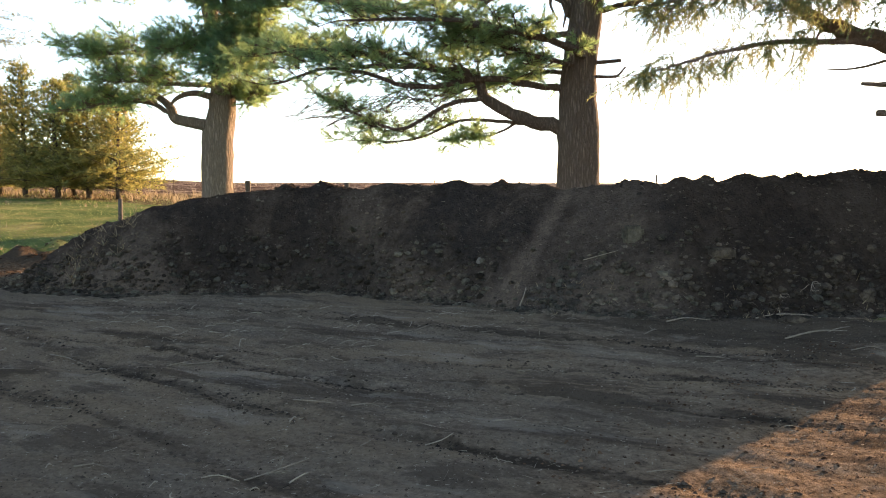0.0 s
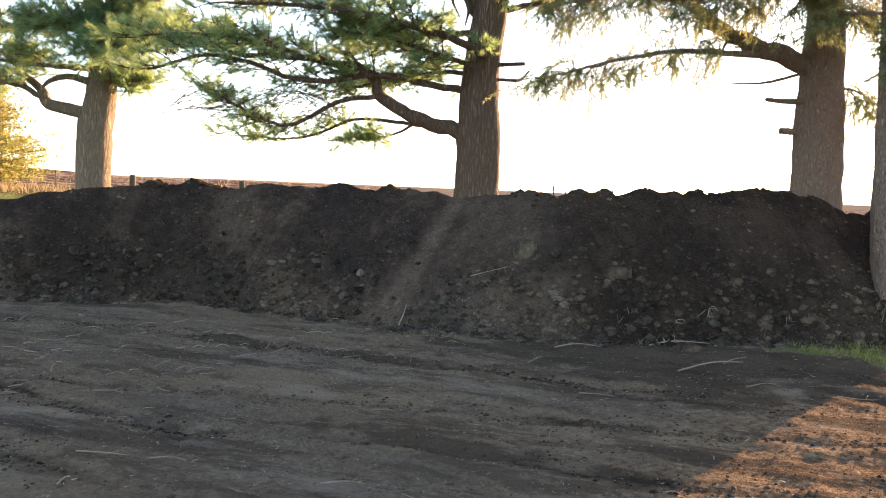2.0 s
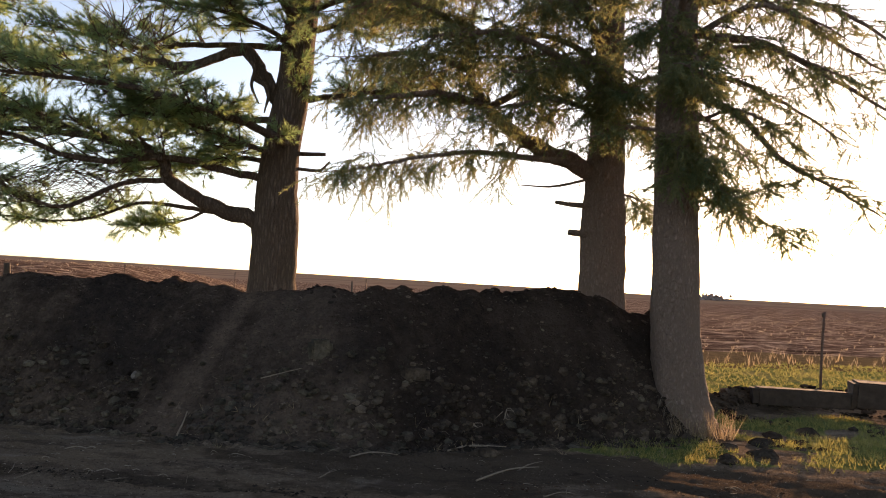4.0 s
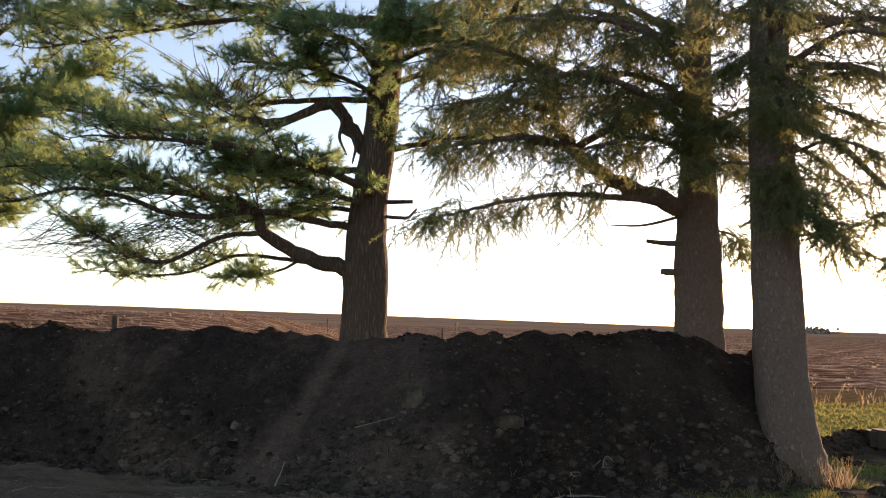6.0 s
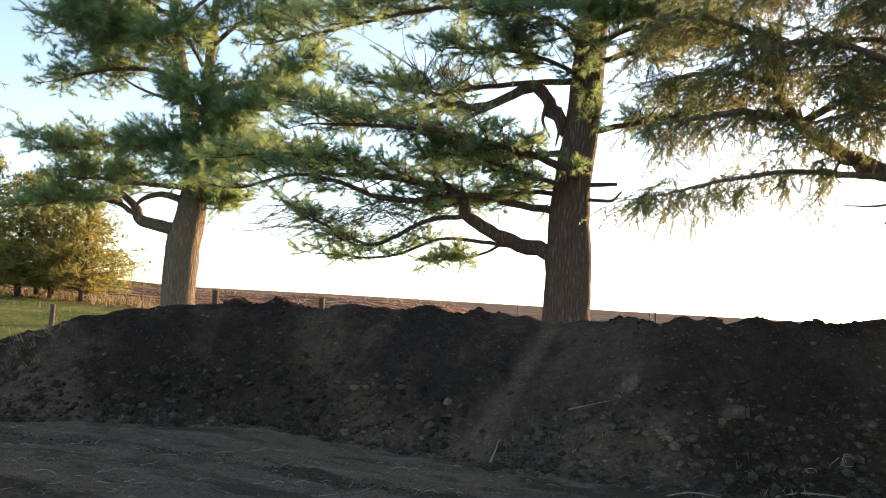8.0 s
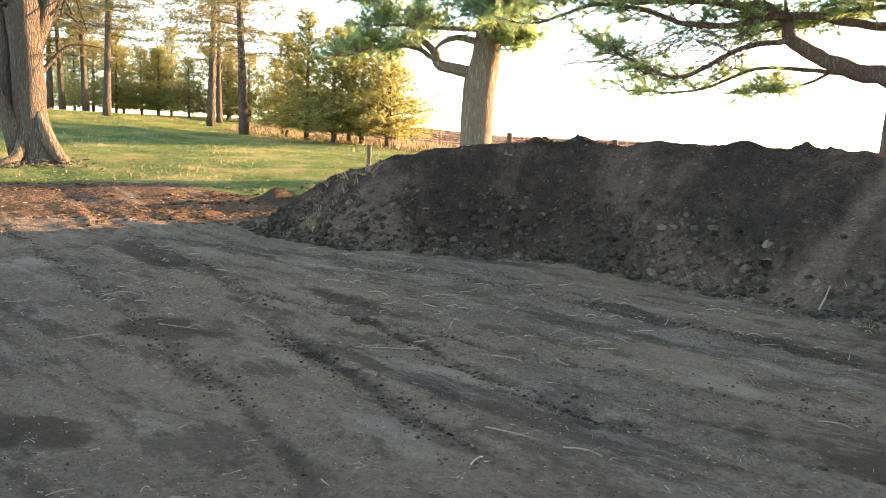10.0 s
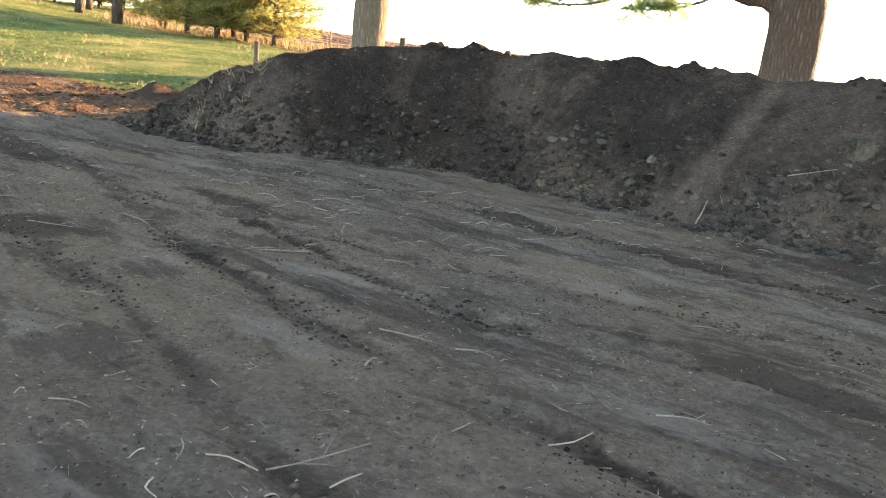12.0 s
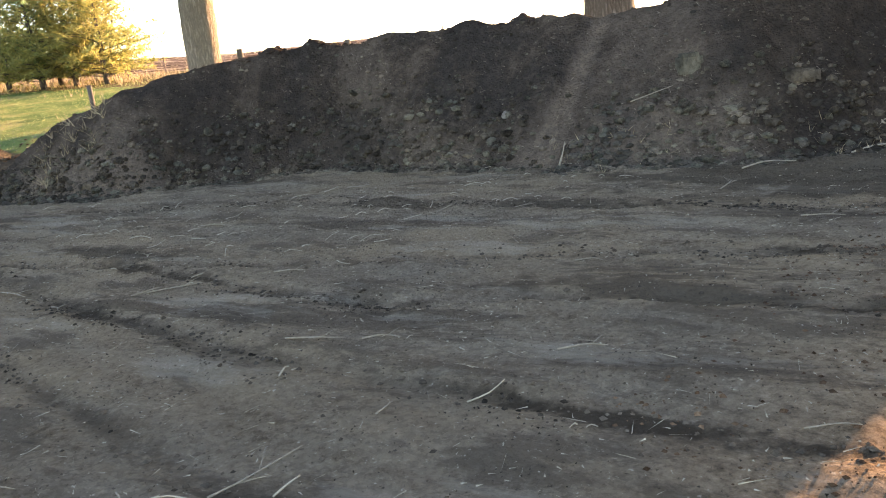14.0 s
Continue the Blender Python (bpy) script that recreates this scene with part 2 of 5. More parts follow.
    field = mix(t, soft_mask(t, "far", 30.0, 0.4), field, far)
    c = mix(t, soft_mask(t, "field", 1.0, 0.5), dirt, field)
    c = mix(t, soft_mask(t, "grass", 0.7, 0.9), c, grass)
    c = mix(t, soft_mask(t, "straw", 0.7, 0.9), c, straw)
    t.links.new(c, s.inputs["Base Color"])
    s.inputs["Roughness"].default_value = 1.0
    s.inputs["Specular IOR Level"].default_value = 0.0
    bump(t, s, sums(t, "ADD", sums(t, "ADD", drag, crumb), sums(t, "ADD", sums(t, "MULTIPLY", gap_b, -0.25), sums(t, "MULTIPLY", gap_a, -0.2))), 1.0, 0.065)
    return m


def soil_material(name, dark, mid, light, low=0.8, high=1.15):
    m, t, s = make_material(name)
    lump, fine = noise_node(t, 0.14, 8, 0.65), noise_node(t, 0.025, 6, 0.7)
    c = ramp(t, lump, [(0.25, dark), (0.52, mid), (0.8, light)])
    patch = noise_node(t, 0.9, 6, 0.62, (1, 1, 0.6))
    c = mix(t, sums(t, "MULTIPLY", ramp(t, patch, [(0.42, (1, 1, 1)), (0.56, (0, 0, 0))]), 0.6), c, tuple(k * v for k, v in zip((0.8, 0.95, 1.15), dark)))
    c = mix(t, sums(t, "MULTIPLY", ramp(t, patch, [(0.52, (0, 0, 0)), (0.66, (1, 1, 1))]), 0.55), c, tuple(1.15 * v for v in light))
    pale = ramp(t, lump, [(0.3, tuple(1.5 * v for v in mid)), (0.75, tuple(1.3 * v for v in light))])
    c = mix(t, sums(t, "MULTIPLY", soft_mask(t, "pale", 0.4, 0.4, 0.4), 0.92), c, pale)
    # Darker soil colour where the pile carries painted shade.
    c = mix(t, sums(t, "MULTIPLY", soft_mask(t, "shade_tone", 0.7, 0.6, 0.35), 0.55), c, tuple(0.9 * v for v in dark))
    tone_a, gap_a = grit(t, 0.03)
    tone_b, gap_b = grit(t, 0.085)
    geo = t.nodes.new("ShaderNodeNewGeometry")
    c = tinted(t, tinted(t, tinted(t, c, tone_a, 0.84, 1.18), tone_b, 0.95, 1.06), geo.outputs["Random Per Island"], low, high)
    c = mix(t, ramp(t, fine, [(0.64, (0, 0, 0)), (0.78, (0.4, 0.4, 0.4))]), c, (0.19, 0.155, 0.11))
    t.links.new(c, s.inputs["Base Color"])
    s.inputs["Roughness"].default_value = 1.0
    s.inputs["Specular IOR Level"].default_value = 0.0
    bump(t, s, sums(t, "ADD", sums(t, "ADD", lump, sums(t, "MULTIPLY", fine, 0.3)), sums(t, "ADD", sums(t, "MULTIPLY", gap_b, -0.3), sums(t, "MULTIPLY", gap_a, -0.3))), 1.0, 0.06)
    return m


def bark_material(name, dark, light, moss=None, size=0.075, tall=0.3, deep=0.62):
    m, t, s = make_material(name)
    plates = noise_node(t, size, 6, 0.6, (1, 1, tall))
    big = noise_node(t, 0.6, 5, 0.6)
    fine = noise_node(t, 0.02, 5, 0.7, (1, 1, 0.5))
    tc, place = t.nodes.new("ShaderNodeTexCoord"), t.nodes.new("ShaderNodeMapping")
    place.inputs["Scale"].default_value = (1, 1, tall)
    t.links.new(tc.outputs["Object"], place.inputs["Vector"])
    wave = t.nodes.new("ShaderNodeVectorMath")
    wave.operation = "MULTIPLY_ADD"
    wobble = node(t, "ShaderNodeTexNoise", Scale=1 / size, Detail=3.0)
    t.links.new(place.outputs[0], wobble.inputs["Vector"])
    t.links.new(wobble.outputs["Color"], wave.inputs[0])
    wave.inputs[1].default_value = (size * 0.9,) * 3
    t.links.new(place.outputs[0], wave.inputs[2])
    furrow = node(t, "ShaderNodeTexVoronoi", Scale=1 / size)
    furrow.feature = "DISTANCE_TO_EDGE"
    t.links.new(wave.outputs[0], furrow.inputs["Vector"])
    ridge = ramp(t, sums(t, "ADD", furrow.outputs["Distance"], sums(t, "MULTIPLY", sums(t, "SUBTRACT", fine, 0.5), 0.5)), [(0.0, (0, 0, 0)), (0.3, (1, 1, 1))])
    c = ramp(t, sums(t, "ADD", sums(t, "MULTIPLY", plates, 0.7), sums(t, "MULTIPLY", fine, 0.3)), [(0.34, tuple(0.45 * v for v in dark)), (0.5, dark), (0.72, light)])
    c = mix(t, sums(t, "MULTIPLY", big, 0.5), c, tuple(0.8 * v for v in dark))
    c = mix(t, ridge, tuple(deep * v for v in dark), c)
    if moss:
        c = mix(t, sums(t, "MULTIPLY", ramp(t, big, [(0.52, (0, 0, 0)), (0.64, (1, 1, 1))]), 0.6), c, moss)
    t.links.new(c, s.inputs["Base Color"])
    s.inputs["Roughness"].default_value = 0.9
    s.inputs["Specular IOR Level"].default_value = 0.08
    bump(t, s, sums(t, "ADD", ridge, sums(t, "MULTIPLY", plates, 0.6)), 1.0, 0.035)
    return m


def leaf_material(name, dark, mid, light, through_light=0.35, patch=0.5, grain=0.45):
    """Needles and blades: colour varies by clump and by blade; some light passes through."""
    m, t, s = make_material(name)
    geo = t.nodes.new("ShaderNodeNewGeometry")
    k = sums(t, "ADD", sums(t, "MULTIPLY", geo.outputs["Random Per Island"], grain), sums(t, "MULTIPLY", noise_node(t, patch, 5, 0.65), 1.05 - grain))
    c = ramp(t, k, [(0.25, dark), (0.5, mid), (0.78, light)])
    t.links.new(c, s.inputs["Base Color"])
    s.inputs["Roughness"].default_value = 0.6
    s.inputs["Specular IOR Level"].default_value = 0.15
    tr = t.nodes.new("ShaderNodeBsdfTranslucent")
    t.links.new(ramp(t, k, [(0.25, tuple(1.4 * v for v in mid)), (0.78, tuple(1.5 * v for v in light))]), tr.inputs["Color"])
    ms = node(t, "ShaderNodeMixShader", Fac=through_light)
    t.links.new(s.outputs[0], ms.inputs[1])
    t.links.new(tr.outputs[0], ms.inputs[2])
    t.links.new(ms.outputs[0], t.nodes["Material Output"].inputs["Surface"])
    return m


def plain_material(name, dark, light, size=0.05, rough=0.85, stretch=(1, 1, 1), depth=0.01):
    m, t, s = make_material(name)
    n = noise_node(t, size, 7, 0.65, stretch)
    c = ramp(t, n, [(0.32, dark), (0.7, light)])
    c = mix(t, sums(t, "MULTIPLY", noise_node(t, size * 8, 4), 0.4), c, tuple(0.6 * v for v in dark))
    t.links.new(c, s.inputs["Base Color"])
    s.inputs["Roughness"].default_value = rough
    bump(t, s, n, 0.7, depth)
    return m


GROUND = ground_material()
SOIL = soil_material("black_soil", (0.023, 0.017, 0.0135), (0.047, 0.035, 0.027), (0.084, 0.064, 0.049))
CLOD = soil_material("clods", (0.034, 0.026, 0.0195), (0.064, 0.05, 0.037), (0.11, 0.086, 0.064), 0.5, 1.65)
CLAY = soil_material("clay", (0.05, 0.039, 0.029), (0.083, 0.066, 0.05), (0.13, 0.104, 0.08), 0.5, 1.6)
PALE_CLOD = soil_material("pale_clods", (0.05, 0.042, 0.031), (0.085, 0.073, 0.053), (0.14, 0.12, 0.088), 0.55, 1.5)
CRUMB = soil_material("crumbs", (0.065, 0.048, 0.034), (0.12, 0.09, 0.066), (0.19, 0.152, 0.115))
PINE_BARK = bark_material("pine_bark", (0.175, 0.13, 0.1), (0.31, 0.24, 0.185), None, 0.06, 0.2)
SPRUCE_BARK = bark_material("spruce_bark", (0.26, 0.195, 0.155), (0.42, 0.33, 0.27), None, 0.045, 0.5, 0.82)
# Paler grey copy of the pine bark, lifted further for sunlight on the trunk.
PALE_LIT_BARK = bark_material("pale_lit_pine_bark", (0.26, 0.205, 0.155), (0.45, 0.37, 0.29), None, 0.06, 0.2)
GREY_BARK = bark_material("grey_bark", (0.14, 0.115, 0.092), (0.27, 0.225, 0.18), None, 0.05, 0.25)
DEAD_WOOD = bark_material("dead_wood", (0.2, 0.16, 0.12), (0.4, 0.33, 0.25))
PINE_LEAF = leaf_material("pine_needles", (0.07, 0.17, 0.115), (0.125, 0.23, 0.13), (0.31, 0.35, 0.13), 0.64, 0.9, 0.18)
SPRUCE_LEAF = leaf_material("spruce_needles", (0.055, 0.11, 0.068), (0.105, 0.155, 0.085), (0.27, 0.24, 0.105), 0.6, 0.8, 0.22)
CEDAR_LEAF = leaf_material("cedar_needles", (0.055, 0.095, 0.04), (0.14, 0.17, 0.062), (0.37, 0.3, 0.095), 0.56, 0.9, 0.3)
GROVE_LEAF = leaf_material("grove_needles", (0.06, 0.085, 0.045), (0.12, 0.13, 0.06), (0.27, 0.22, 0.1), 0.4)
GRASS_LEAF = leaf_material("grass_blades", (0.075, 0.15, 0.06), (0.18, 0.24, 0.085), (0.4, 0.38, 0.15), 0.5, 2.2, 0.2)
STUBBLE = leaf_material("stubble", (0.1, 0.075, 0.05), (0.2, 0.155, 0.11), (0.38, 0.31, 0.23), 0.45)
ROUGH_LEAF = leaf_material("rough_grass", (0.055, 0.105, 0.032), (0.14, 0.165, 0.052), (0.31, 0.265, 0.09), 0.48, 0.6, 0.3)
DRY_LEAF = leaf_material("dry_grass", (0.11, 0.085, 0.05), (0.22, 0.17, 0.1), (0.38, 0.3, 0.2), 0.45)
STICK = plain_material("bleached_stick", (0.14, 0.11, 0.08), (0.31, 0.25, 0.185), 0.03)
STRAW = plain_material("straw", (0.24, 0.195, 0.14), (0.46, 0.39, 0.29), 0.03)
POST = plain_material("weathered_post", (0.05, 0.039, 0.03), (0.12, 0.095, 0.072), 0.05, 0.9, (1, 1, 0.15))
STEEL = plain_material("rusty_steel", (0.07, 0.045, 0.035), (0.17, 0.1, 0.07), 0.03, 0.7)
STONE = plain_material("field_stone", (0.1, 0.085, 0.07), (0.2, 0.175, 0.15), 0.06)
HAZE = plain_material("hazy_woods", (0.24, 0.2, 0.18), (0.36, 0.31, 0.27), 8.0)
CONCRETE = plain_material("old_concrete", (0.03, 0.022, 0.016), (0.07, 0.052, 0.039), 0.12, 1.0)

# ---- ground ----
PILE_X = (-8.8, -8.0, -7.4, -7.0, -6.5, -6.1, -5.3, -4.5, -3.7, -2.0, 0.0, 2.5, 3.5, 4.4, 5.2, 5.6, 5.8, 6.2, 6.5, 6.9, 7.15, 7.4, 7.55, 7.75)
PILE_Z = (0.0, 0.3, 0.72, 1.0, 1.14, 1.3, 1.55, 1.62, 1.69, 1.69, 1.70, 1.71, 1.74, 1.78, 1.92, 1.9, 1.8, 1.66, 1.58, 1.56, 1.75, 1.7, 0.9, 0.0)
TOE_X = (-8.9, -7.5, -5.6, -4.2, -2.6, -0.9, 0.5, 1.7, 2.7, 3.5, 4.2, 5.9, 6.7, 7.5)
TOE_Y = (13.0, 12.25, 11.95, 12.4, 12.6, 11.9, 10.95, 10.65, 10.4, 10.55, 10.75, 11.0, 11.15, 12.0)
CREST_X = (-8.8, -7.2, -5.8, -3.2, -0.5, 2.4, 4.0, 5.4, 6.8, 7.5)
CREST_Y = (13.2, 13.3, 13.5, 14.1, 13.5, 12.4, 12.5, 12.8, 12.9, 12.9)
FENCE_X, FENCE_Y = (-34, -24, -13, -6, 5, 22), (52, 34, 31, 27.5, 25.5, 24)
RUTS = [[(-11, 10.2), (-9.5, 9.4), (-6.6, 8.0), (-4.16, 6.6), (-2.6, 5.8), (-0.5, 4.3), (0.6, 3.2)],
        [(-9.5, 11.2), (-6.3, 9.55), (-3.3, 7.2), (-1.66, 6.15), (-0.12, 5.4), (0.84, 4.95), (3.5, 4.0)],
        [(-5.5, 11.0), (-2.3, 10.3), (0.0, 9.2), (2.4, 8.4), (3.3, 8.2)],
        [(-3.4, 8.2), (-1.0, 6.8), (0.9, 6.5), (2.0, 6.1), (4.6, 5.6), (8, 5.3)],
        [(-4.6, 8.5), (-2.4, 7.9), (0.2, 7.6), (3.0, 7.0), (6.5, 6.6)],
        [(1.0, 9.6), (3.2, 9.9), (4.7, 9.45), (5.35, 8.65), (5.8, 8.15), (6.6, 7.3), (7.6, 6.4)]]
DEEP = [[(2.2, 9.9), (3.6, 9.8), (4.7, 9.45), (5.35, 8.65), (5.8, 8.15), (6.6, 7.3), (7.8, 6.2)], [(4.6, 8.5), (5.15, 7.85), (5.4, 7.3), (5.7, 6.85), (6.6, 5.7)], [(5.6, 9.7), (6.3, 9.1), (7.0, 8.3), (8.5, 7.0)]]


CREST_BUMPS = ((-5.9, 0.05, 0.2), (-4.5, 0.04, 0.3), (-3.69, 0.09, 0.14), (-3.08, 0.1, 0.13), (-1.8, 0.08, 0.35), (-0.65, 0.08, 0.2), (0.05, 0.08, 0.16), (0.42, 0.07, 0.14),
               (1.25, 0.06, 0.16), (2.0, 0.05, 0.2), (2.7, 0.08, 0.15), (3.06, 0.07, 0.1), (3.6, 0.07, 0.22), (4.0, 0.05, 0.12), (4.35, 0.07, 0.12), (5.15, 0.03, 0.25), (6.1, 0.06, 0.2))


RUT_WEIGHT = (0.45, 0.85, 0.6, 0.9, 0.6, 0.8)


def pile_height(x, y):
    toe = np.interp(x, TOE_X, TOE_Y) + 0.12 * fbm(x, y, 0.9, 3, 3)
    crest, top = np.interp(x, CREST_X, CREST_Y), np.interp(x, PILE_X, PILE_Z)
    for bx, bz, bw in CREST_BUMPS:
        top = top + bz * np.exp(-((x - bx) / bw) ** 2)
    front = np.clip((y - toe) / (crest - 0.2 - toe), 0, 1)
    back = np.clip((crest + 2.3 - y) / 2.1, 0, 1)
    v = np.minimum(front, back)
    return top * (0.6 * v + 0.4 * v * v * (3 - 2 * v))


def land_height(x, y):
    u = -0.66 * x + 0.75 * y
    hill = np.interp(u, (14.5, 18, 21, 25, 30, 36, 44, 60, 90), (0, 0.22, 0.55, 0.9, 1.2, 1.5, 1.75, 1.85, 1.85))
    hill = hill * smooth(2.0, -9.0, x + 0.12 * np.minimum(y, 40) - 6.0) * smooth(160, 55, np.hypot(x, y))
    far = np.hypot(x, y)
    tilt = (far > 60) * (far - 60) * np.interp(np.degrees(np.arctan2(x, np.maximum(y, 1))), (-40, -15, 30), (0.006, 0.006, -0.002)) * smooth(60, 300, far)
    hill = hill + 0.65 * smooth(-20, -34, x) * smooth(14, 28, y) * smooth(160, 55, np.hypot(x, y))
    return hill + tilt * smooth(0, 60, y) + 0.25 * fbm(x, y, 25, 2, 8) * smooth(18, 40, far)


def ground_height(x, y):
    track = smooth(-0.6, 0.8, x - 0.75 * (y - 4.2)) * smooth(9.0, 8.0, y)
    near = smooth(22.5, 13.0, np.hypot(x, y - 3)) * (1 - 0.6 * track) * (1 + 1.2 * smooth(-7.5, -9.5, x) * smooth(10.0, 12.5, y))
    drag = fbm(x * 0.35 + y * 0.12, y + 0.45 * x, 0.5, 4, 21)
    z = land_height(x, y) + 0.03 * drag * near + 0.024 * fbm(x, y, 0.3, 3, 5) * near + 0.03 * fbm(x, y, 2.5, 2, 9)
    for k, pts in enumerate(RUTS):
        d = line_distance(x, y, pts) + 0.09 * fbm(x, y, 0.6, 4, 30 + k)
        z = z - 0.036 * RUT_WEIGHT[k] * (1 - 0.7 * track) * np.exp(-(d / 0.075) ** 2) * (0.3 + vnoise(x * 2, y * 2, 45 + k)) + 0.03 * RUT_WEIGHT[k] * (1 - 0.7 * track) * np.exp(-((d - 0.15) / 0.06) ** 2) * smooth(0.3, 0.8, vnoise(x * 3, y * 3, 40 + k))
    # deep tracks with a shoulder on their far side
    for k, pts in enumerate(DEEP):
        d = line_distance(x, y, pts) + 0.08 * fbm(x, y, 0.5, 3, 60 + k)
        shoulder = line_distance(x, y, [(a + 0.28, b + 0.24) for a, b in pts]) + 0.1 * fbm(x, y, 0.4, 3, 64 + k)
        z = z - 0.042 * np.exp(-(d / 0.17) ** 2) + 0.013 * np.exp(-(shoulder / 0.16) ** 2) * (0.5 + vnoise(x * 2.5, y * 2.5, 66 + k))
    z = z + 0.012 * fbm(x, y, 0.13, 2, 69) * smooth(20.0, 13.0, np.hypot(x, y - 3))
    z = z + 0.018 * fbm(x, y, 0.22, 2, 68) * smooth(2.6, 3.4, x) * smooth(9.6, 8.8, y) * (y > 0)
    # a low ridge of soil beyond the pile's ends
    d = line_distance(x, y, [(7.4, 13.2), (9.0, 13.9), (11.5, 14.6)])
    z = z + 0.33 * np.exp(-(d / 0.5) ** 2) * (0.8 + 0.5 * fbm(x, y, 0.6, 4, 50))
    d = line_distance(x, y, [(-9.2, 15.0), (-8.8, 16.2), (-8.0, 17.0)])
    z = z + 0.42 * np.exp(-(d / 0.6) ** 2) * (0.8 + 0.6 * fbm(x, y, 0.5, 4, 51))
    plough = smooth(0, 2, y - np.interp(x, FENCE_X, FENCE_Y)) * smooth(400, 120, y)
    return z + plough * (0.02 * np.sin(7.0 * (y - 0.1 * x) + 2 * fbm(x, y, 4, 2, 60)) + 0.09 * fbm(x, y, 0.9, 3, 61))


def right_grass(x, y):
    """Where grass grows round the foot of the end spruce."""
    w = smooth(1.25, 0.8, np.hypot((x - 8.6) / 3.4, (y - 11.1) / 1.9) - 0.25 * fbm(x, y, 1.5, 3, 71))
    return w * smooth(9.3, 10.0, y + 0.25 * fbm(x, y, 1.2, 3, 72)) * smooth(-0.45, -0.1, fbm(x, y, 0.9, 3, 73))


def axis(lo, hi, step, reach, growth=1.16):
    out, s, x = list(np.arange(lo, hi, step)), step, hi
    while x < reach:
        out.append(x)
        s *= growth
        x += s
    s, x = step * growth, lo - step * growth
    while x > -reach:
        out.insert(0, x)
        s *= growth
        x -= s
    return np.array(out)


me, gx, gy = grid_mesh("ground", axis(-12.0, 9.0, 0.06, 4000, 1.11), axis(3.2, 12.2, 0.055, 4000, 1.11), ground_height, GROUND)
edge = fbm(gx, gy, 3.0, 3, 70)
u = -0.66 * gx + 0.75 * gy
fence = np.interp(gx, FENCE_X, FENCE_Y)
left = smooth(18.6, 19.8, u + 0.9 * edge) * smooth(-4.5, -6.5, gx)
right = right_grass(gx, gy)
strip = smooth(14.5, 16.0, gy + 0.5 * edge)
field = smooth(-0.5, 1.2, gy - fence + 0.6 * edge)
attribute(me, "grass", np.maximum.reduce([left, right, strip]) * (1 - field))
attribute(me, "field", field)
attribute(me, "far", smooth(150, 240, np.hypot(gx, gy)))
attribute(me, "straw", smooth(3.6, 1.2, abs(gy - fence + 1.8)) * (gy > 10))
damp_shade = np.zeros(len(gx))
# Dark soil on the two ridges; the third line paints shade below the grass.
for pts in ([(7.4, 13.2), (9.0, 13.9), (11.5, 14.6)], [(-9.2, 15.0), (-8.8, 16.2), (-8.0, 17.0)], [(2.2, 10.0), (4.0, 9.9), (5.2, 9.3), (6.6, 8.6)]):
    damp_shade = np.maximum(damp_shade, smooth(1.0, 0.4, line_distance(gx, gy, pts)))
# Dark spots on the yard; the last two paint shade before the pile foot.
for cx, cy, rx, ry in ((-3.35, 4.8, 0.36, 0.26), (-7.4, 9.7, 1.1, 0.4), (-1.3, 9.9, 1.2, 0.3), (0.3, 9.2, 0.9, 0.25), (2.85, 5.65, 0.3, 0.12), (-3.6, 8.6, 0.8, 0.25), (-4.3, 6.9, 0.6, 0.25), (1.2, 6.5, 1.3, 0.25), (4.5, 7.2, 1.8, 0.3), (3.2, 9.0, 1.9, 0.75), (1.6, 9.9, 1.3, 0.35)):
    k = 0.45
    ax, ay = (gx - cx) + k * (cy - gy) * 0, (gy - cy) + k * (gx - cx) * (rx > 0.6)
    damp_shade = np.maximum(damp_shade, 0.8 * smooth(1.7, 0.3, np.hypot(ax / rx, ay / ry) + 0.9 * fbm(gx, gy, 0.45, 4, 93)))
# Broken dark lines along the ruts, painted as the shade in their hollows.
rut_shade = np.zeros(len(gx))
for pts, weight in zip(RUTS, RUT_WEIGHT):
    rut_shade = np.maximum(rut_shade, weight * smooth(0.15, 0.02, line_distance(gx, gy, pts) + 0.1 * fbm(gx, gy, 0.5, 4, 94)) * (0.18 + 0.8 * vnoise(gx * 1.3, gy * 1.3, 98)))
    damp_shade = np.maximum(damp_shade, (0.3 + 0.3 * vnoise(gx * 2, gy * 2, 91)) * smooth(0.2, 0.03, line_distance(gx, gy, pts) + 0.08 * fbm(gx, gy, 0.6, 3, 92)))
attribute(me, "damp_shade", damp_shade)
attribute(me, "rut_shade", rut_shade)
attribute(me, "churn", smooth(14.6, 16.0, u + 0.8 * edge) * smooth(-7.0, -8.6, gx + 0.3 * edge) * (gy > 6))
# Area of the sun patch at lower right, where sunlight is painted into the dirt.
attribute(me, "sun_tint", smooth(0.0, 1.6, gx - 0.75 * (gy - 4.2) + 0.3 * edge) * smooth(9.0, 7.6, gy) * smooth(-6.0, 2.0, gy))
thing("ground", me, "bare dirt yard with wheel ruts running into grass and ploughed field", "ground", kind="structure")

# ---- the pile ----
def pile_surface(x, y):
    h = pile_height(x, y)
    body = smooth(0.0, 0.35, h)
    chute = np.exp(-((x - 0.25 - 0.62 * (h - 0.3)) / 0.28) ** 2) * smooth(0.1, 0.4, h)
    low = smooth(1.25, 0.5, h)
    gully = fbm(x + 0.25 * h, y * 0.22, 0.55, 3, 15)
    lumps = 0.15 * fbm(x, y, 1.1, 3, 11) + (0.07 + 0.11 * low) * fbm(x, y * 0.8, 0.4, 4, 12, 0.62) + 0.07 * gully * (1 - low)
    notch = np.exp(-((x - 1.12) / 0.1) ** 2 - ((h - 1.45) / 0.13) ** 2)
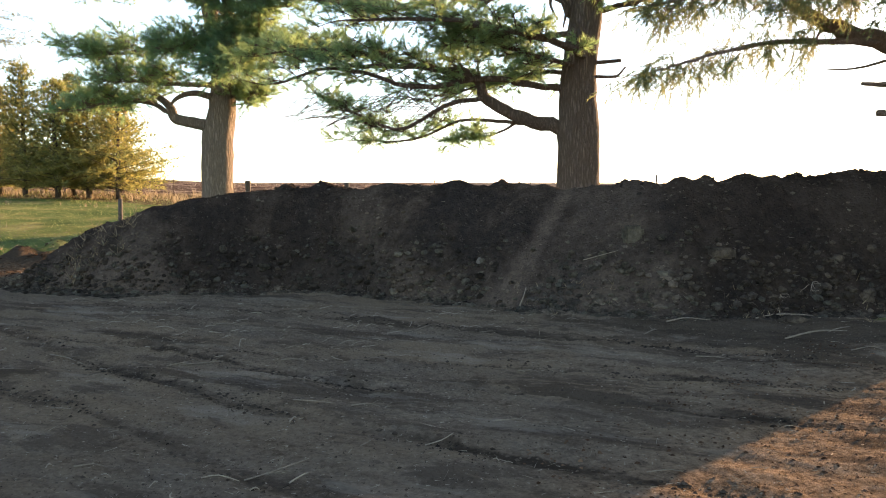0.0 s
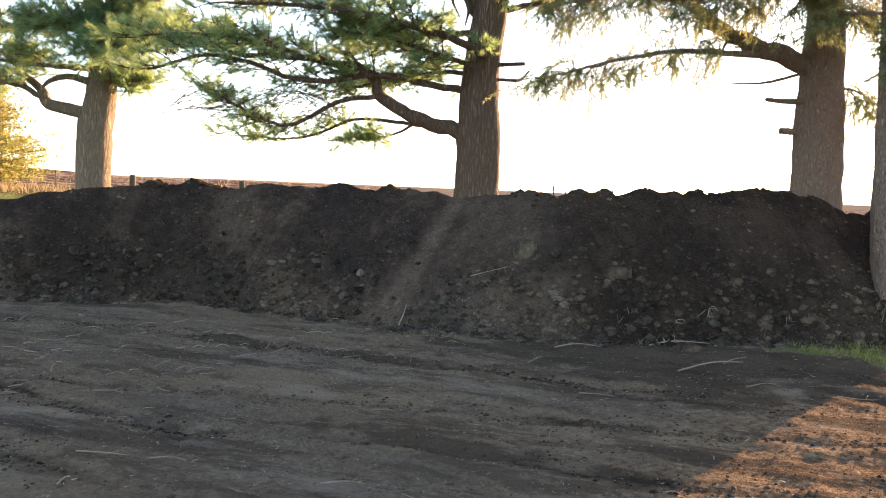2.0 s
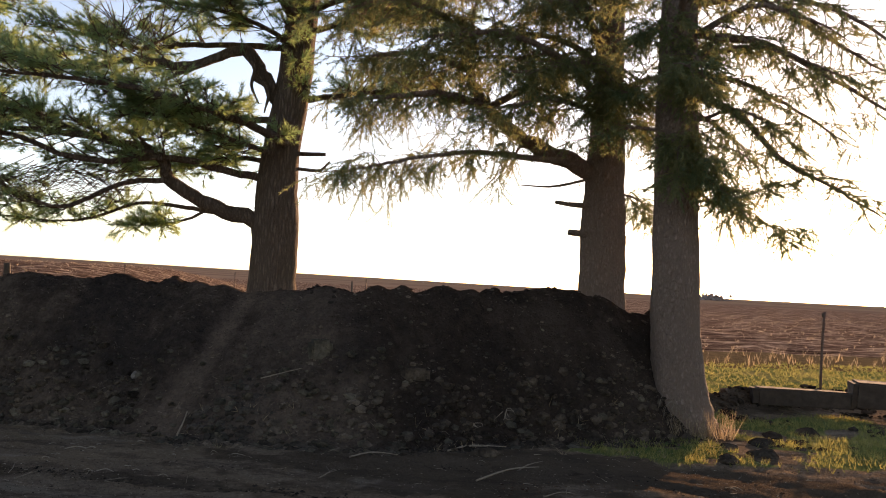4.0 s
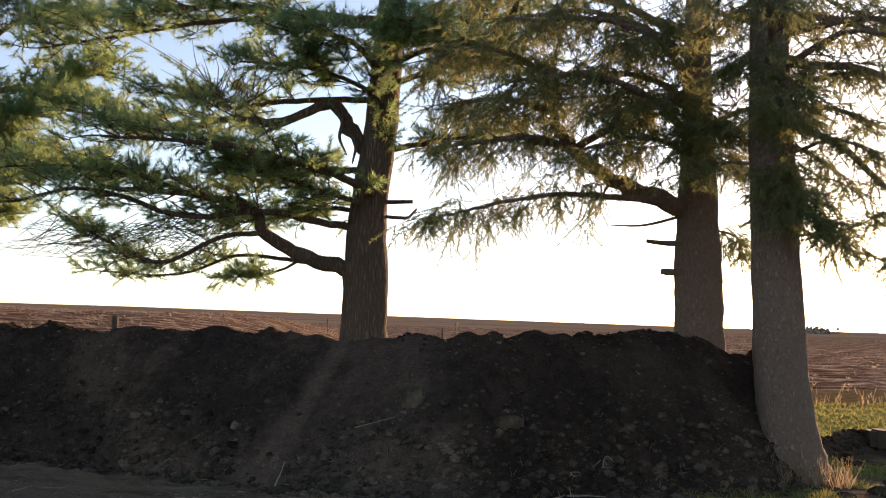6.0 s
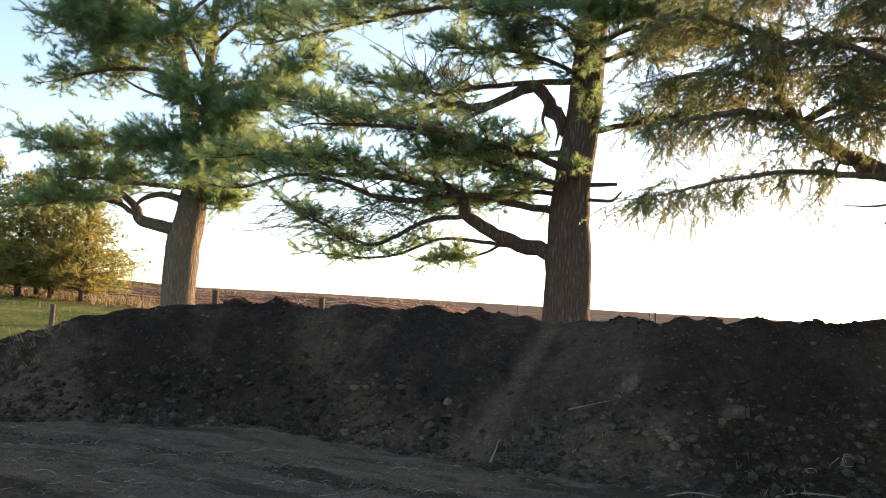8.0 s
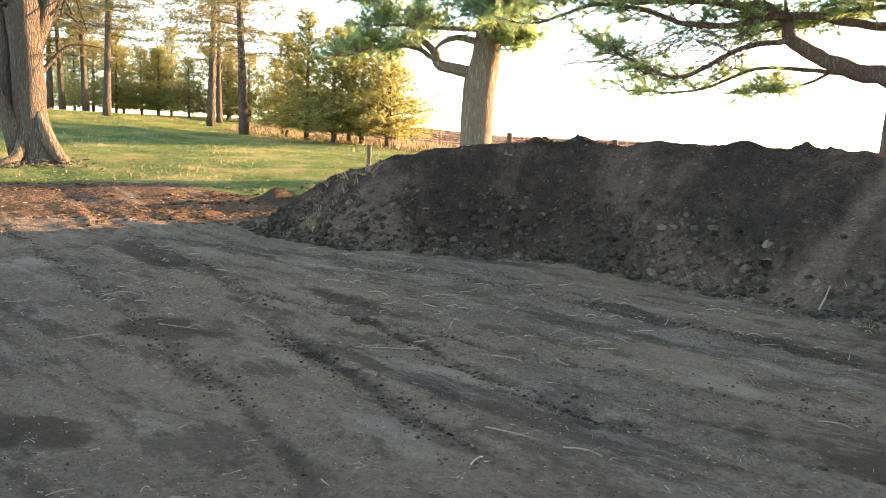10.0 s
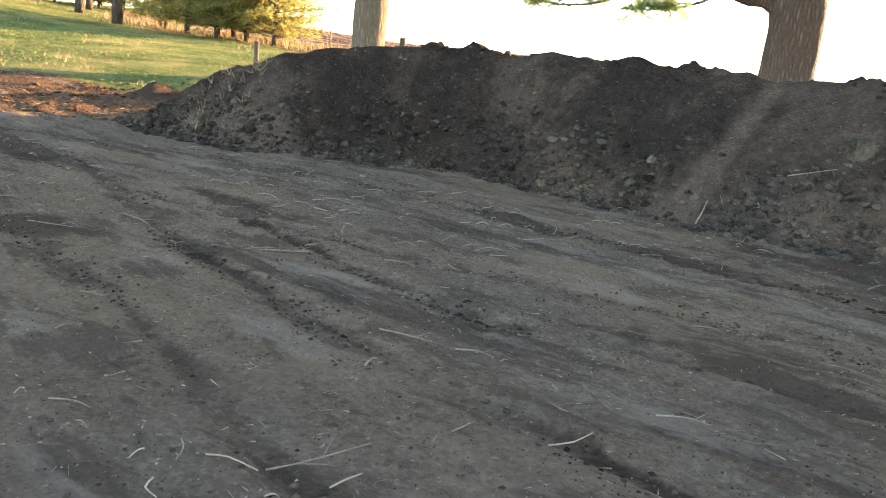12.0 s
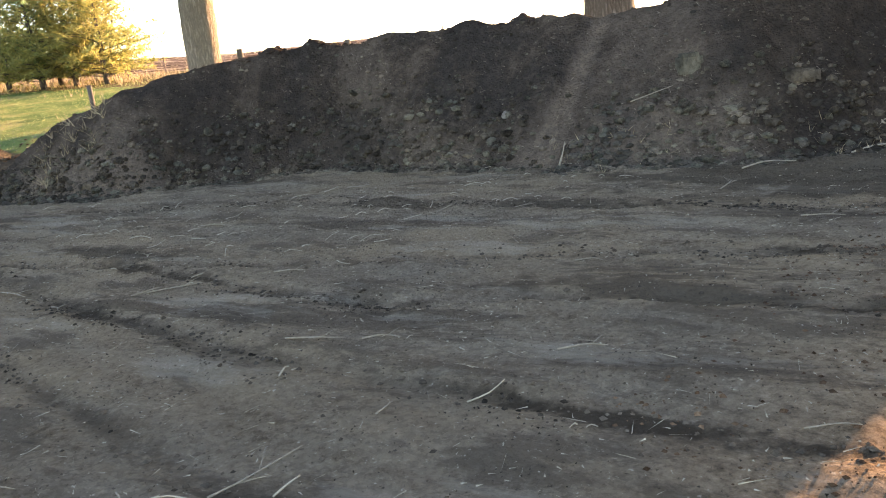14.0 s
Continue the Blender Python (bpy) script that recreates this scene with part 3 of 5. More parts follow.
    crumble = 0.055 * low * (1 - 0.8 * chute) * fbm(x, y * 1.3, 0.24, 3, 16, 0.7)
    return land_height(x, y) - 0.06 + h - 0.1 * notch + body * (crumble + lumps * (1 - 0.9 * chute) * (1 - 0.5 * smooth(0.6, 1.1, h)) - 0.1 * chute + 0.05 * fbm(x * 1.6, y * 0.5, 0.5, 3, 14))


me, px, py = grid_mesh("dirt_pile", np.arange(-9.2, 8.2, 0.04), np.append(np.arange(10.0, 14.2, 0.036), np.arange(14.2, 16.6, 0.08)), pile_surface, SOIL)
ph = pile_height(px, py)
chute = np.exp(-((px - 0.25 - 0.62 * (ph - 0.3) + 0.12 * fbm(px, py, 0.5, 3, 97)) / (0.14 + 0.06 * (1.7 - ph))) ** 2)
rubble = 0.3 * smooth(0.0, 0.4, px - 0.5) * smooth(2.7, 1.5, px + 0.3 * fbm(px, py, 0.8, 3, 95)) + 0.75 * smooth(0.55, 0.2, ph) * smooth(-6.7, -6.3, px) * smooth(-4.9, -5.3, px)
rubble = np.maximum(rubble, 0.8 * smooth(0.75, 0.3, ph) * smooth(-7.6, -7.0, px) * smooth(-4.6, -5.4, px))
streak = vnoise(px * 1.5 - 0.5 * ph, ph * 0.5, 96) * smooth(3.2, 1.8, px)
upper = 0.42 * smooth(0.6, 1.2, px + 0.2 * fbm(px, py, 0.6, 3, 102)) * smooth(2.6, 2.0, px + 0.3 * fbm(px, py, 0.7, 3, 103)) * smooth(0.7, 1.1, ph)
attribute(me, "pale", np.clip(np.maximum.reduce([0.8 * chute, rubble, upper]) + 0.26 * (streak - 0.35) + 0.34 * smooth(0.9, 0.1, ph + 0.3 * fbm(px, py, 0.5, 3, 101)), 0, 1))
# Paints shade into the notch and backlit right end; left of middle simply darker.
attribute(me, "shade_tone", np.exp(-((px - 1.12) / 0.12) ** 2 - ((ph - 1.45) / 0.15) ** 2) + smooth(2.1, 3.0, px + 0.4 * fbm(px, py, 0.9, 3, 100)) + 0.5 * smooth(-1.5, -3.0, px) * smooth(-6.0, -5.0, px))
pile = thing("dirt_pile", me, "long ridge of dark crumbly topsoil heaped under the trees", "dirt pile")


def lump_bank(name, places, sizes, material, flat=0.7, small=False):
    """Many broken lumps in one mesh; small ones have eight sides."""
    bm = bmesh.new()
    if small:
        corners = [bm.verts.new(c) for c in ((1, 0, 0), (0, 1, 0), (-1, 0, 0), (0, -1, 0), (0, 0, 1), (0, 0, -1))]
        for k in range(4):
            bm.faces.new((corners[k], corners[(k + 1) % 4], corners[4]))
            bm.faces.new((corners[(k + 1) % 4], corners[k], corners[5]))
        bm.verts.index_update()
    else:
        bmesh.ops.create_icosphere(bm, subdivisions=1, radius=1.0)
    base = np.array([v.co[:] for v in bm.verts])
    tri = np.array([[v.index for v in f.verts] for f in bm.faces])
    bm.free()
    n, k = len(places), len(base)
    shape = base[None] * (1 + 0.5 * (rng.random((n, k, 1)) - 0.5))
    a = rng.random(n) * 6.28
    c, s = np.cos(a)[:, None], np.sin(a)[:, None]
    stretch = 0.7 + 0.7 * rng.random((n, 1))
    x, y, z = shape[..., 0] * stretch, shape[..., 1], shape[..., 2] * flat
    v = np.stack([x * c - y * s, x * s + y * c, z], -1) * np.asarray(sizes)[:, None, None] + np.asarray(places)[:, None]
    f = tri[None] + (np.arange(n) * k)[:, None, None]
    return mesh_from(name, v.reshape(-1, 3), f.reshape(-1, 3), material, False)


N = 9500
x = rng.uniform(-8.6, 7.2, N)
toe, crest = np.interp(x, TOE_X, TOE_Y), np.interp(x, CREST_X, CREST_Y)
w = np.where(rng.random(N) < 0.72, rng.random(N) ** 1.7 * 0.65 - 0.1, rng.random(N) * 1.1)
y = toe + w * (crest - toe)
keep = (abs(x - 0.25 - 0.62 * (pile_height(x, y) - 0.3)) > 0.3) | (rng.random(N) < 0.06)
x, y = x[keep], y[keep]
z = np.maximum(pile_surface(x, y), ground_height(x, y))
size = (0.013 + 0.06 * rng.random(len(x)) ** 4) * (1.2 - 0.6 * smooth(0.4, 1.1, pile_height(x, y)))
pale_zone = (x > 0.4) & (x < 2.4 + 0.4 * rng.random(len(x)))
# Fewer pale lumps towards the right end, to suit its painted shade.
right_end = x > 2.8 + 0.8 * rng.random(len(x))
light = rng.random(len(x)) < 0.24 - 0.12 * right_end
for zone, stuff in ((light, PALE_CLOD), (pale_zone & ~right_end & ~light, CLAY), (~pale_zone & ~right_end & ~light, CLOD), (right_end & ~light, CLOD)):
    for big in (False, True):
        pick = zone & ((size > 0.022) == big)
        part("loose_soil", lump_bank("loose_soil", np.stack([x, y, z - 0.2 * size], -1)[pick], size[pick], stuff, 0.65, small=not big), pile, "loose broken lumps of soil")["kind"] = "stuff"


def clod_mesh(k, material):
    """A broken lump with flat faces and sharp corners."""
    bm = bmesh.new()
    bmesh.ops.create_icosphere(bm, subdivisions=2, radius=1.0)
    for v in bm.verts:
        v.co *= 1 + 0.55 * noise.noise(v.co * 1.1 + Vector((7.3 * k, 0, 0))) + 0.25 * noise.noise(v.co * 2.7 + Vector((0, 5.1 * k, 0)))
        v.co.z *= 0.72
    me = bpy.data.meshes.new("clod")
    bm.to_mesh(me)
    bm.free()
    me.materials.append(material)
    return me


clod_kinds = [[clod_mesh(k + 10 * j, stuff) for k in range(5)] for j, stuff in enumerate((CLOD, PALE_CLOD, CLOD))]
for k in range(230):
    cx = rng.uniform(-7.6, 6.6)
    w = rng.random() ** 1.6 * 0.6 - 0.06
    cy = np.interp(cx, TOE_X, TOE_Y) * (1 - w) + np.interp(cx, CREST_X, CREST_Y) * w
    cz = max(float(pile_surface(np.array(cx), np.array(cy))), float(ground_height(np.array(cx), np.array(cy))))
    r = 0.028 + 0.045 * rng.random() ** 2.5
    kind = 2 if cx > 3.2 and rng.random() < 0.5 else (1 if 0.4 < cx < 2.7 or rng.random() < 0.55 else 0)
    ob = part("clod", clod_kinds[kind][k % 5], pile)
    ob.matrix_basis = pose(cx, cy, cz + 0.15 * r, rng.uniform(-30, 30), rng.uniform(-30, 30), rng.uniform(0, 360)) @ Matrix.Diagonal((r * rng.uniform(0.8, 1.5), r, r * rng.uniform(0.7, 1.1), 1))

# ---- trees ----
class Tree:
    """A trunk, limbs that branch twice, and the places where needles grow."""

    def __init__(self, name, label, category, bark, group=""):
        self.ob = tagged(new(name), label, category, group)
        self.bark, self.twigs, self.pos, self.way, self.stem = bark, Tubes(), [], [], None

    def trunk(self, pts, radii, n=26, name="trunk", label="", sides=22):
        p = curve_points(pts, n)
        self.ob.location = p[0] if name == "trunk" else self.ob.location
        r = np.interp(np.linspace(0, 1, n), np.linspace(0, 1, len(radii)), radii)
        made = part(name, Tubes().add(p, r, sides, 0.09, 0.035).mesh(name, self.bark), self.stem if name == "snag" else self.ob, label)
        self.stem = made if name == "trunk" else self.stem

    def limb(self, pts, r0, r1, sub=10, length=1.0, rise=0.1, start=0.35, twig=8, drop=0.0, flat=0.5, bark=None, name="limb"):
        """A limb along pts with side branches, and twigs with needles on them."""
        n = 5 * len(pts)
        p = curve_points(pts, n)
        p[1:-1] += rng.normal(size=(n - 2, 3)) * r0 * 0.12
        part(name, Tubes().add(p, np.linspace(r0, r1, n) ** 1.0, 9, 0.12).mesh(name, bark or self.bark), self.ob)
        d = np.gradient(p, axis=0)
        d /= np.linalg.norm(d, axis=1)[:, None]
        sub = int(sub * self.thick)
        for k in range(sub):
            f = start + (1 - start) * (k + rng.random()) / sub
            i = min(int(f * (n - 1)), n - 1)
            out = np.cross(d[i], (0, 0, 1.0)) * rng.choice([-1, 1]) * rng.uniform(0.4, 1.1) + d[i] * rng.uniform(0.3, 1.0)
            out[2] = out[2] * 0.4 + rng.normal(rise + self.lift * 0.5, self.wild)
            self.branch(p[i], out, length * rng.uniform(0.5, 1.15) * (1.15 - 0.5 * f), max(r1 * 0.7, r0 * 0.16), twig, drop, flat)
        self.branch(p[-1], d[-1], length * 0.6, r1, twig, drop, flat)

    def branch(self, at, out, length, r, twig, drop, flat):
        out = np.asarray(out) / (np.linalg.norm(out) + 1e-9)
        s = np.linspace(0, 1, 6)[:, None]
        bend = rng.normal(size=3) * 0.18 + np.array((0, 0, -drop * 0.35))
        p = at + out * length * s + bend * length * s ** 2
        self.twigs.add(p, np.linspace(r, 0.004, 6), self.sides)
        for k in range(int(twig * self.more)):
            f = rng.uniform(self.inner, 1.0)
            q = at + out * length * f + bend * length * f ** 2
            w = out * rng.uniform(0.2, 0.8) + rng.normal(size=3) * np.array((1, 1, flat)) * 0.8
            w[2] -= drop * 1.7
            w[2] += self.lift
            self.shoot(q, w / np.linalg.norm(w), self.tuft * rng.uniform(0.6, 1.4))

    def shoot(self, at, way, length):
        if self.shoots:
            self.twigs.add(np.array([at, at + way * length]), (0.008, 0.004), 3)
        m = max(2, int(length / self.step))
        f = np.linspace(self.first, 1.0, m)[:, None]
        self.pos.append(at + way * length * f)
        self.way.append(np.repeat(way[None], m, 0))

    step, first, thick, tuft, lift, more, sides, wild, shoots, inner, above = 0.075, 0.45, 1.5, 0.28, 0.0, 1.0, 3, 0.25, True, 0.3, 99.0

    def finish(self, material, count, length, width, spread, droop=0.0):
        part("branchwork", self.twigs.mesh("branchwork", self.bark), self.ob)["kind"] = "stuff"
        pos, way = np.vstack(self.pos), np.vstack(self.way)
        high = pos[:, 2] > self.above
        part("crown", needles("crown", pos[~high], way[~high], count, length, width, spread, material, droop), self.ob)["kind"] = "stuff"
        if high.any():
            part("crown_top", needles("crown_top", pos[high], way[high], max(2, count // 3), length, width * 2.4, spread, material, droop), self.ob)["kind"] = "stuff"
        # the base carries the place; the parts are kept where they were built
        for o in self.ob.children:
            o.matrix_parent_inverse = Matrix.Translation(self.ob.location).inverted()
        return len(pos) * count


def ring_limbs(tree, axis_pts, z0, z1, n, reach, r, tilt=0.1, **kw):
    """Limbs all round the upper trunk."""
    a = curve_points(axis_pts, 60)
    keep = tree.thick, tree.more
    tree.thick, tree.more = 1.0, 1.0
    for k in range(n):
        z = z0 + (z1 - z0) * (k + rng.random()) / n
        p = a[np.argmin(abs(a[:, 2] - z))]
        t = 2.4 * k + rng.normal(0, 0.4)
        R = reach * (1 - 0.65 * (z - z0) / (z1 - z0)) * rng.uniform(0.7, 1.1)
        d = np.array((math.cos(t), math.sin(t), 0))
        tree.limb([p, p + d * R * 0.45 + (0, 0, R * tilt * 0.7), p + d * R + (0, 0, R * tilt)], r, r * 0.3, length=R * 0.42, **kw)
    tree.thick, tree.more = keep


# white pine behind the middle of the pile
YB = 16.2
B = Tree("pine_tree", "tall white pine with thick bare lower trunk and long crooked limbs", "tree", PINE_BARK, "old conifers behind the pile")
B.step, B.thick, B.lift, B.more, B.tuft, B.first, B.wild, B.inner, B.above = 0.07, 2.9, 0.22, 1.5, 0.24, 0.45, 0.33, 0.4, 8.0
axis_b = [(1.38, YB, 0), (1.41, YB, 1.7), (1.42, YB, 2.7), (1.42, YB, 3.8), (1.6, YB, 5.4), (1.69, YB, 7.2), (1.8, YB, 10), (1.85, YB, 15)]
B.trunk(axis_b, (0.56, 0.41, 0.4, 0.33, 0.3, 0.26, 0.19, 0.05), 34)
B.limb([(1.2, YB, 2.72), (0.28, YB - .1, 2.99), (-0.35, YB - .3, 3.32), (-0.6, YB - .4, 3.75), (-1.6, YB - .6, 3.9), (-2.9, YB - .7, 3.95)], 0.15, 0.035, 11, 1.1, 0.1, 0.5, 6)
B.limb([(-0.35, YB - .3, 3.32), (-1.06, YB - .5, 3.2), (-1.96, YB - .6, 2.74), (-2.69, YB - .7, 2.99), (-3.2, YB - .8, 3.25)], 0.05, 0.016, 7, 0.8, 0.12, 0.45, 6)
B.limb([(0.7, YB, 2.82), (-0.13, YB + .2, 2.92), (-0.94, YB + .4, 2.95), (-1.94, YB + .5, 2.6), (-3.3, YB + .5, 2.61)], 0.045, 0.012, 7, 0.65, 0.05, 0.5, 6)
B.limb([(1.2, YB, 3.5), (0.56, YB - .2, 3.56), (-0.36, YB - .5, 3.68), (-1.58, YB - .8, 3.5), (-3.05, YB - 1, 3.86), (-4.3, YB - 1, 3.6)], 0.075, 0.022, 11, 1.0, 0.1, 0.4, 6)
B.limb([(1.3, YB, 4.9), (1.0, YB - .1, 5.4), (0.67, YB - .2, 5.67), (-0.12, YB - .3, 5.29), (-1.04, YB - .4, 5.26), (-2.07, YB - .4, 5.03), (-3.3, YB - .4, 5.2)], 0.12, 0.03, 9, 0.9, 0.05, 0.5, 6)
B.limb([(1.5, YB, 7.3), (-0.1, YB, 7.35), (-1.56, YB, 7.4), (-3.0, YB, 7.1)], 0.12, 0.03, 16, 1.1, 0.0, 0.25)
B.limb([(1.4, YB, 5.85), (-0.04, YB + .2, 5.8), (-1.16, YB + .3, 5.65), (-2.6, YB + .3, 5.9)], 0.06, 0.02, 10, 0.9, 0.15, 0.3)
B.limb([(1.75, YB, 4.95), (2.62, YB - .2, 5.1), (3.6, YB - .3, 5.3)], 0.06, 0.02, 8, 0.7, 0.15, 0.25)
B.limb([(1.5, YB - .3, 4.1), (0.6, YB - 1.2, 4.3), (-0.9, YB - 1.9, 4.5), (-2.6, YB - 2.1, 4.5)], 0.08, 0.02, 13, 1.0, 0.1, 0.3)
B.limb([(1.6, YB - .2, 6.2), (1.0, YB - 1.2, 6.5), (0.0, YB - 1.8, 6.4)], 0.07, 0.02, 11, 0.9, 0.0, 0.2)
B.limb([(1.6, YB - .2, 6.4), (2.4, YB - 1.0, 6.5), (3.2, YB - 1.3, 6.3)], 0.06, 0.02, 10, 0.9, 0.0, 0.2)
B.limb([(1.5, YB + .2, 4.6), (0.4, YB + 1.2, 4.7), (-1.4, YB + 1.8, 4.6)], 0.07, 0.02, 10, 0.9, 0.05, 0.3)
B.limb([(0.0, YB, 7.3), (-1.5, YB - .5, 6.9), (-2.9, YB - .7, 6.5), (-4.0, YB - .8, 6.2)], 0.05, 0.015, 11, 0.9, 0.05, 0.25, 9)
B.limb([(1.4, YB - .2, 3.9), (0.7, YB - .7, 4.0), (-0.1, YB - 1.0, 4.2), (-0.9, YB - 1.1, 4.3)], 0.05, 0.015, 11, 0.8, 0.05, 0.15, 11)
B.limb([(1.4, YB + .1, 3.8), (0.6, YB + .5, 3.9), (-0.2, YB + .8, 3.7), (-1.2, YB + .9, 3.6)], 0.05, 0.015, 10, 0.8, 0.0, 0.1, 10)
B.limb([(1.6, YB - .2, 5.8), (1.0, YB - .6, 6.0), (0.2, YB - .9, 6.1), (-0.8, YB - 1.0, 6.1)], 0.05, 0.015, 10, 0.8, 0.0, 0.15, 9)
B.limb([(-1.6, YB - .6, 3.9), (-2.6, YB - .5, 4.2), (-3.8, YB - .5, 4.3), (-4.9, YB - .5, 4.2)], 0.045, 0.012, 10, 0.8, 0.05, 0.1, 9)
B.limb([(0.28, YB + .1, 2.92), (-0.1, YB + .2, 2.72), (-0.5, YB + .3, 2.6), (-1.0, YB + .3, 2.56)], 0.03, 0.01, 5, 0.4, 0.05, 0.4, 6)
for k in range(130):
    f = rng.random()
    B.twigs.add(np.array([(-0.5 - 3.0 * f, YB - .5 + rng.normal(0, .25), 3.55 - 0.6 * rng.random()), (-0.9 - 3.2 * f, YB - .5 + rng.normal(0, .3), 3.45 - 0.7 * rng.random()), (-1.4 - 3.3 * f, YB - .5 + rng.normal(0, .35), 3.4 - 0.7 * rng.random())]), (0.008, 0.006, 0.003), 3)
B.limb([(1.7, YB - .2, 6.1), (2.5, YB - .5, 6.3), (3.2, YB - .7, 6.5), (4.0, YB - .8, 6.5)], 0.06, 0.02, 12, 0.9, 0.05, 0.15, 9)
B.limb([(1.75, YB - .2, 6.8), (2.4, YB - .6, 7.1), (3.3, YB - .9, 7.2), (4.2, YB - 1.0, 7.1)], 0.06, 0.02, 12, 0.9, 0.0, 0.15, 9)
B.limb([(1.6, YB - .3, 6.6), (1.9, YB - 1.0, 6.8), (2.1, YB - 1.6, 6.7)], 0.05, 0.018, 10, 0.8, 0.0, 0.15, 9)
ring_limbs(B, axis_b, 7.4, 14.5, 15, 3.6, 0.07, 0.12, sub=9, start=0.3, twig=7)
for at, out, ln in (((1.65, YB - .3, 5.1), (0.2, -1, -0.2), 0.45), ((1.5, YB - .3, 4.2), (0.1, -1, 0), 0.5), ((1.6, YB - .3, 5.5), (0.4, -1, 0.1), 0.5)):
    B.branch(np.array(at), out, ln, 0.012, 12, 0.1, 0.8)
for pts in ([(0.72, YB - .2, 5.62), (0.9, YB - .3, 5.35), (0.86, YB - .3, 5.05), (1.0, YB - .3, 4.75)], [(0.3, YB - .25, 5.5), (0.05, YB - .4, 5.3), (-0.4, YB - .45, 5.05), (-0.6, YB - .5, 4.85)], [(0.9, YB - .25, 5.2), (1.15, YB - .3, 5.0), (1.1, YB - .3, 4.6)]):
    B.trunk(pts, (0.055, 0.04, 0.03, 0.012), 12, "snag", "bare crooked dead branch", 7)
dead = Tubes()
for k in range(60):
    at = np.array((-1.0 + rng.normal(0, 0.25), YB - .5 + rng.normal(0, 0.2), 5.3 + 0.5 * rng.random()))
    way = np.array((rng.normal(-0.1, 0.5), rng.normal(0, 0.3), 0.35 + 0.4 * rng.random())) * rng.uniform(0.5, 1.1)
    dead.add(curve_points([at, at + way * 0.5 + rng.normal(0, 0.05, 3), at + way], 5), np.linspace(0.012, 0.004, 5), 3)
part("dead_spray", dead.mesh("dead_spray", DEAD_WOOD), B.ob, "bare reddish dead twigs")["kind"] = "stuff"
B.trunk([(1.6, YB, 3.98), (2.2, YB - .1, 4.0)], (0.045, 0.035), 5, "snag", "broken dead branch stub", 7)
B.trunk([(1.6, YB, 3.73), (2.05, YB - .1, 3.7), (2.16, YB - .1, 3.74), (2.28, YB - .1, 3.88)], (0.035, 0.03, 0.018), 10, "snag", "broken dead branch stub", 7)
B.finish(PINE_LEAF, 16, 0.125, 0.0084, 0.74)

# white pine further along, with a fork
YA = 21.0
A = Tree("pine_tree", "white pine with sunlit scarred trunk forking above a heavy elbow limb", "tree", PALE_LIT_BARK, "old conifers behind the pile")
A.step, A.thick, A.lift, A.more, A.tuft, A.first, A.wild, A.inner, A.above = 0.085, 2.9, 0.22, 1.6, 0.3, 0.45, 0.36, 0.35, 9.8
axis_a = [(-7.85, YA, 0.5), (-7.88, YA, 1.6), (-7.85, YA, 2.9), (-7.7, YA, 3.8), (-7.72, YA, 4.9), (-8.02, YA, 6.5), (-8.45, YA, 8.5), (-8.6, YA, 12), (-8.6, YA, 15.5)]
A.trunk(axis_a, (0.55, 0.4, 0.41, 0.36, 0.24, 0.19, 0.16, 0.1, 0.03), 34)
A.trunk([(-7.65, YA, 4.6), (-7.45, YA, 5.8), (-7.5, YA, 7.2), (-7.4, YA, 9.5), (-7.3, YA, 13)], (0.18, 0.16, 0.13, 0.1, 0.03), 20, "second_stem")
A.trunk([(-7.9, YA, 3.25), (-8.5, YA - .1, 3.38), (-8.97, YA - .1, 3.5), (-9.1, YA - .1, 3.8), (-9.5, YA - .15, 4.15)], (0.17, 0.15, 0.14, 0.11, 0.07), 20, "elbow_limb", "", 12)
A.trunk([(-7.8, YA - .2, 4.0), (-8.3, YA - .35, 4.12), (-8.75, YA - .4, 4.0), (-9.0, YA - .4, 3.75)], (0.1, 0.08, 0.06, 0.02), 14, "snag", "pale sunlit broken limb", 9)
A.limb([(-8.9, YA - .1, 3.5), (-9.6, YA - .3, 3.9), (-10.6, YA - .5, 3.9), (-11.4, YA - .6, 3.7)], 0.08, 0.02, 11, 0.9, 0.1, 0.2)
A.limb([(-7.9, YA, 4.35), (-8.53, YA - .3, 4.35), (-9.6, YA - .5, 4.42), (-10.7, YA - .6, 4.45)], 0.08, 0.02, 13, 1.0, 0.1, 0.3)
A.limb([(-8.1, YA, 7.1), (-9.11, YA, 7.33), (-10.28, YA, 7.3), (-11.6, YA, 7.0)], 0.08, 0.02, 12, 1.1, 0.1, 0.3)
A.limb([(-7.45, YA, 6.75), (-6.49, YA, 7.02), (-5.5, YA, 7.2), (-4.6, YA - .3, 7.5)], 0.08, 0.02, 13, 1.1, 0.1, 0.25)
A.limb([(-7.6, YA, 4.7), (-6.6, YA - .6, 4.9), (-5.5, YA - .9, 5.0), (-4.4, YA - 1, 4.9)], 0.08, 0.02, 15, 1.1, 0.05, 0.2)
A.limb([(-7.7, YA - .2, 4.6), (-7.3, YA - 1, 4.7), (-6.9, YA - 1.6, 4.5)], 0.07, 0.02, 12, 1.0, -0.05, 0.2)
A.limb([(-7.8, YA, 5.2), (-9.0, YA - .5, 5.3), (-10.2, YA - .8, 5.1), (-11.2, YA - .8, 5.3)], 0.07, 0.02, 13, 1.0, 0.05, 0.25)
A.limb([(-7.5, YA - .2, 5.5), (-6.8, YA - 1, 5.9), (-5.9, YA - 1.3, 6.0)], 0.06, 0.02, 11, 1.0, 0.05, 0.25)
A.limb([(-7.4, YA, 8.0), (-6.4, YA - .5, 8.5), (-5.0, YA - .6, 8.7)], 0.07, 0.02, 13, 1.2, 0.05, 0.2)
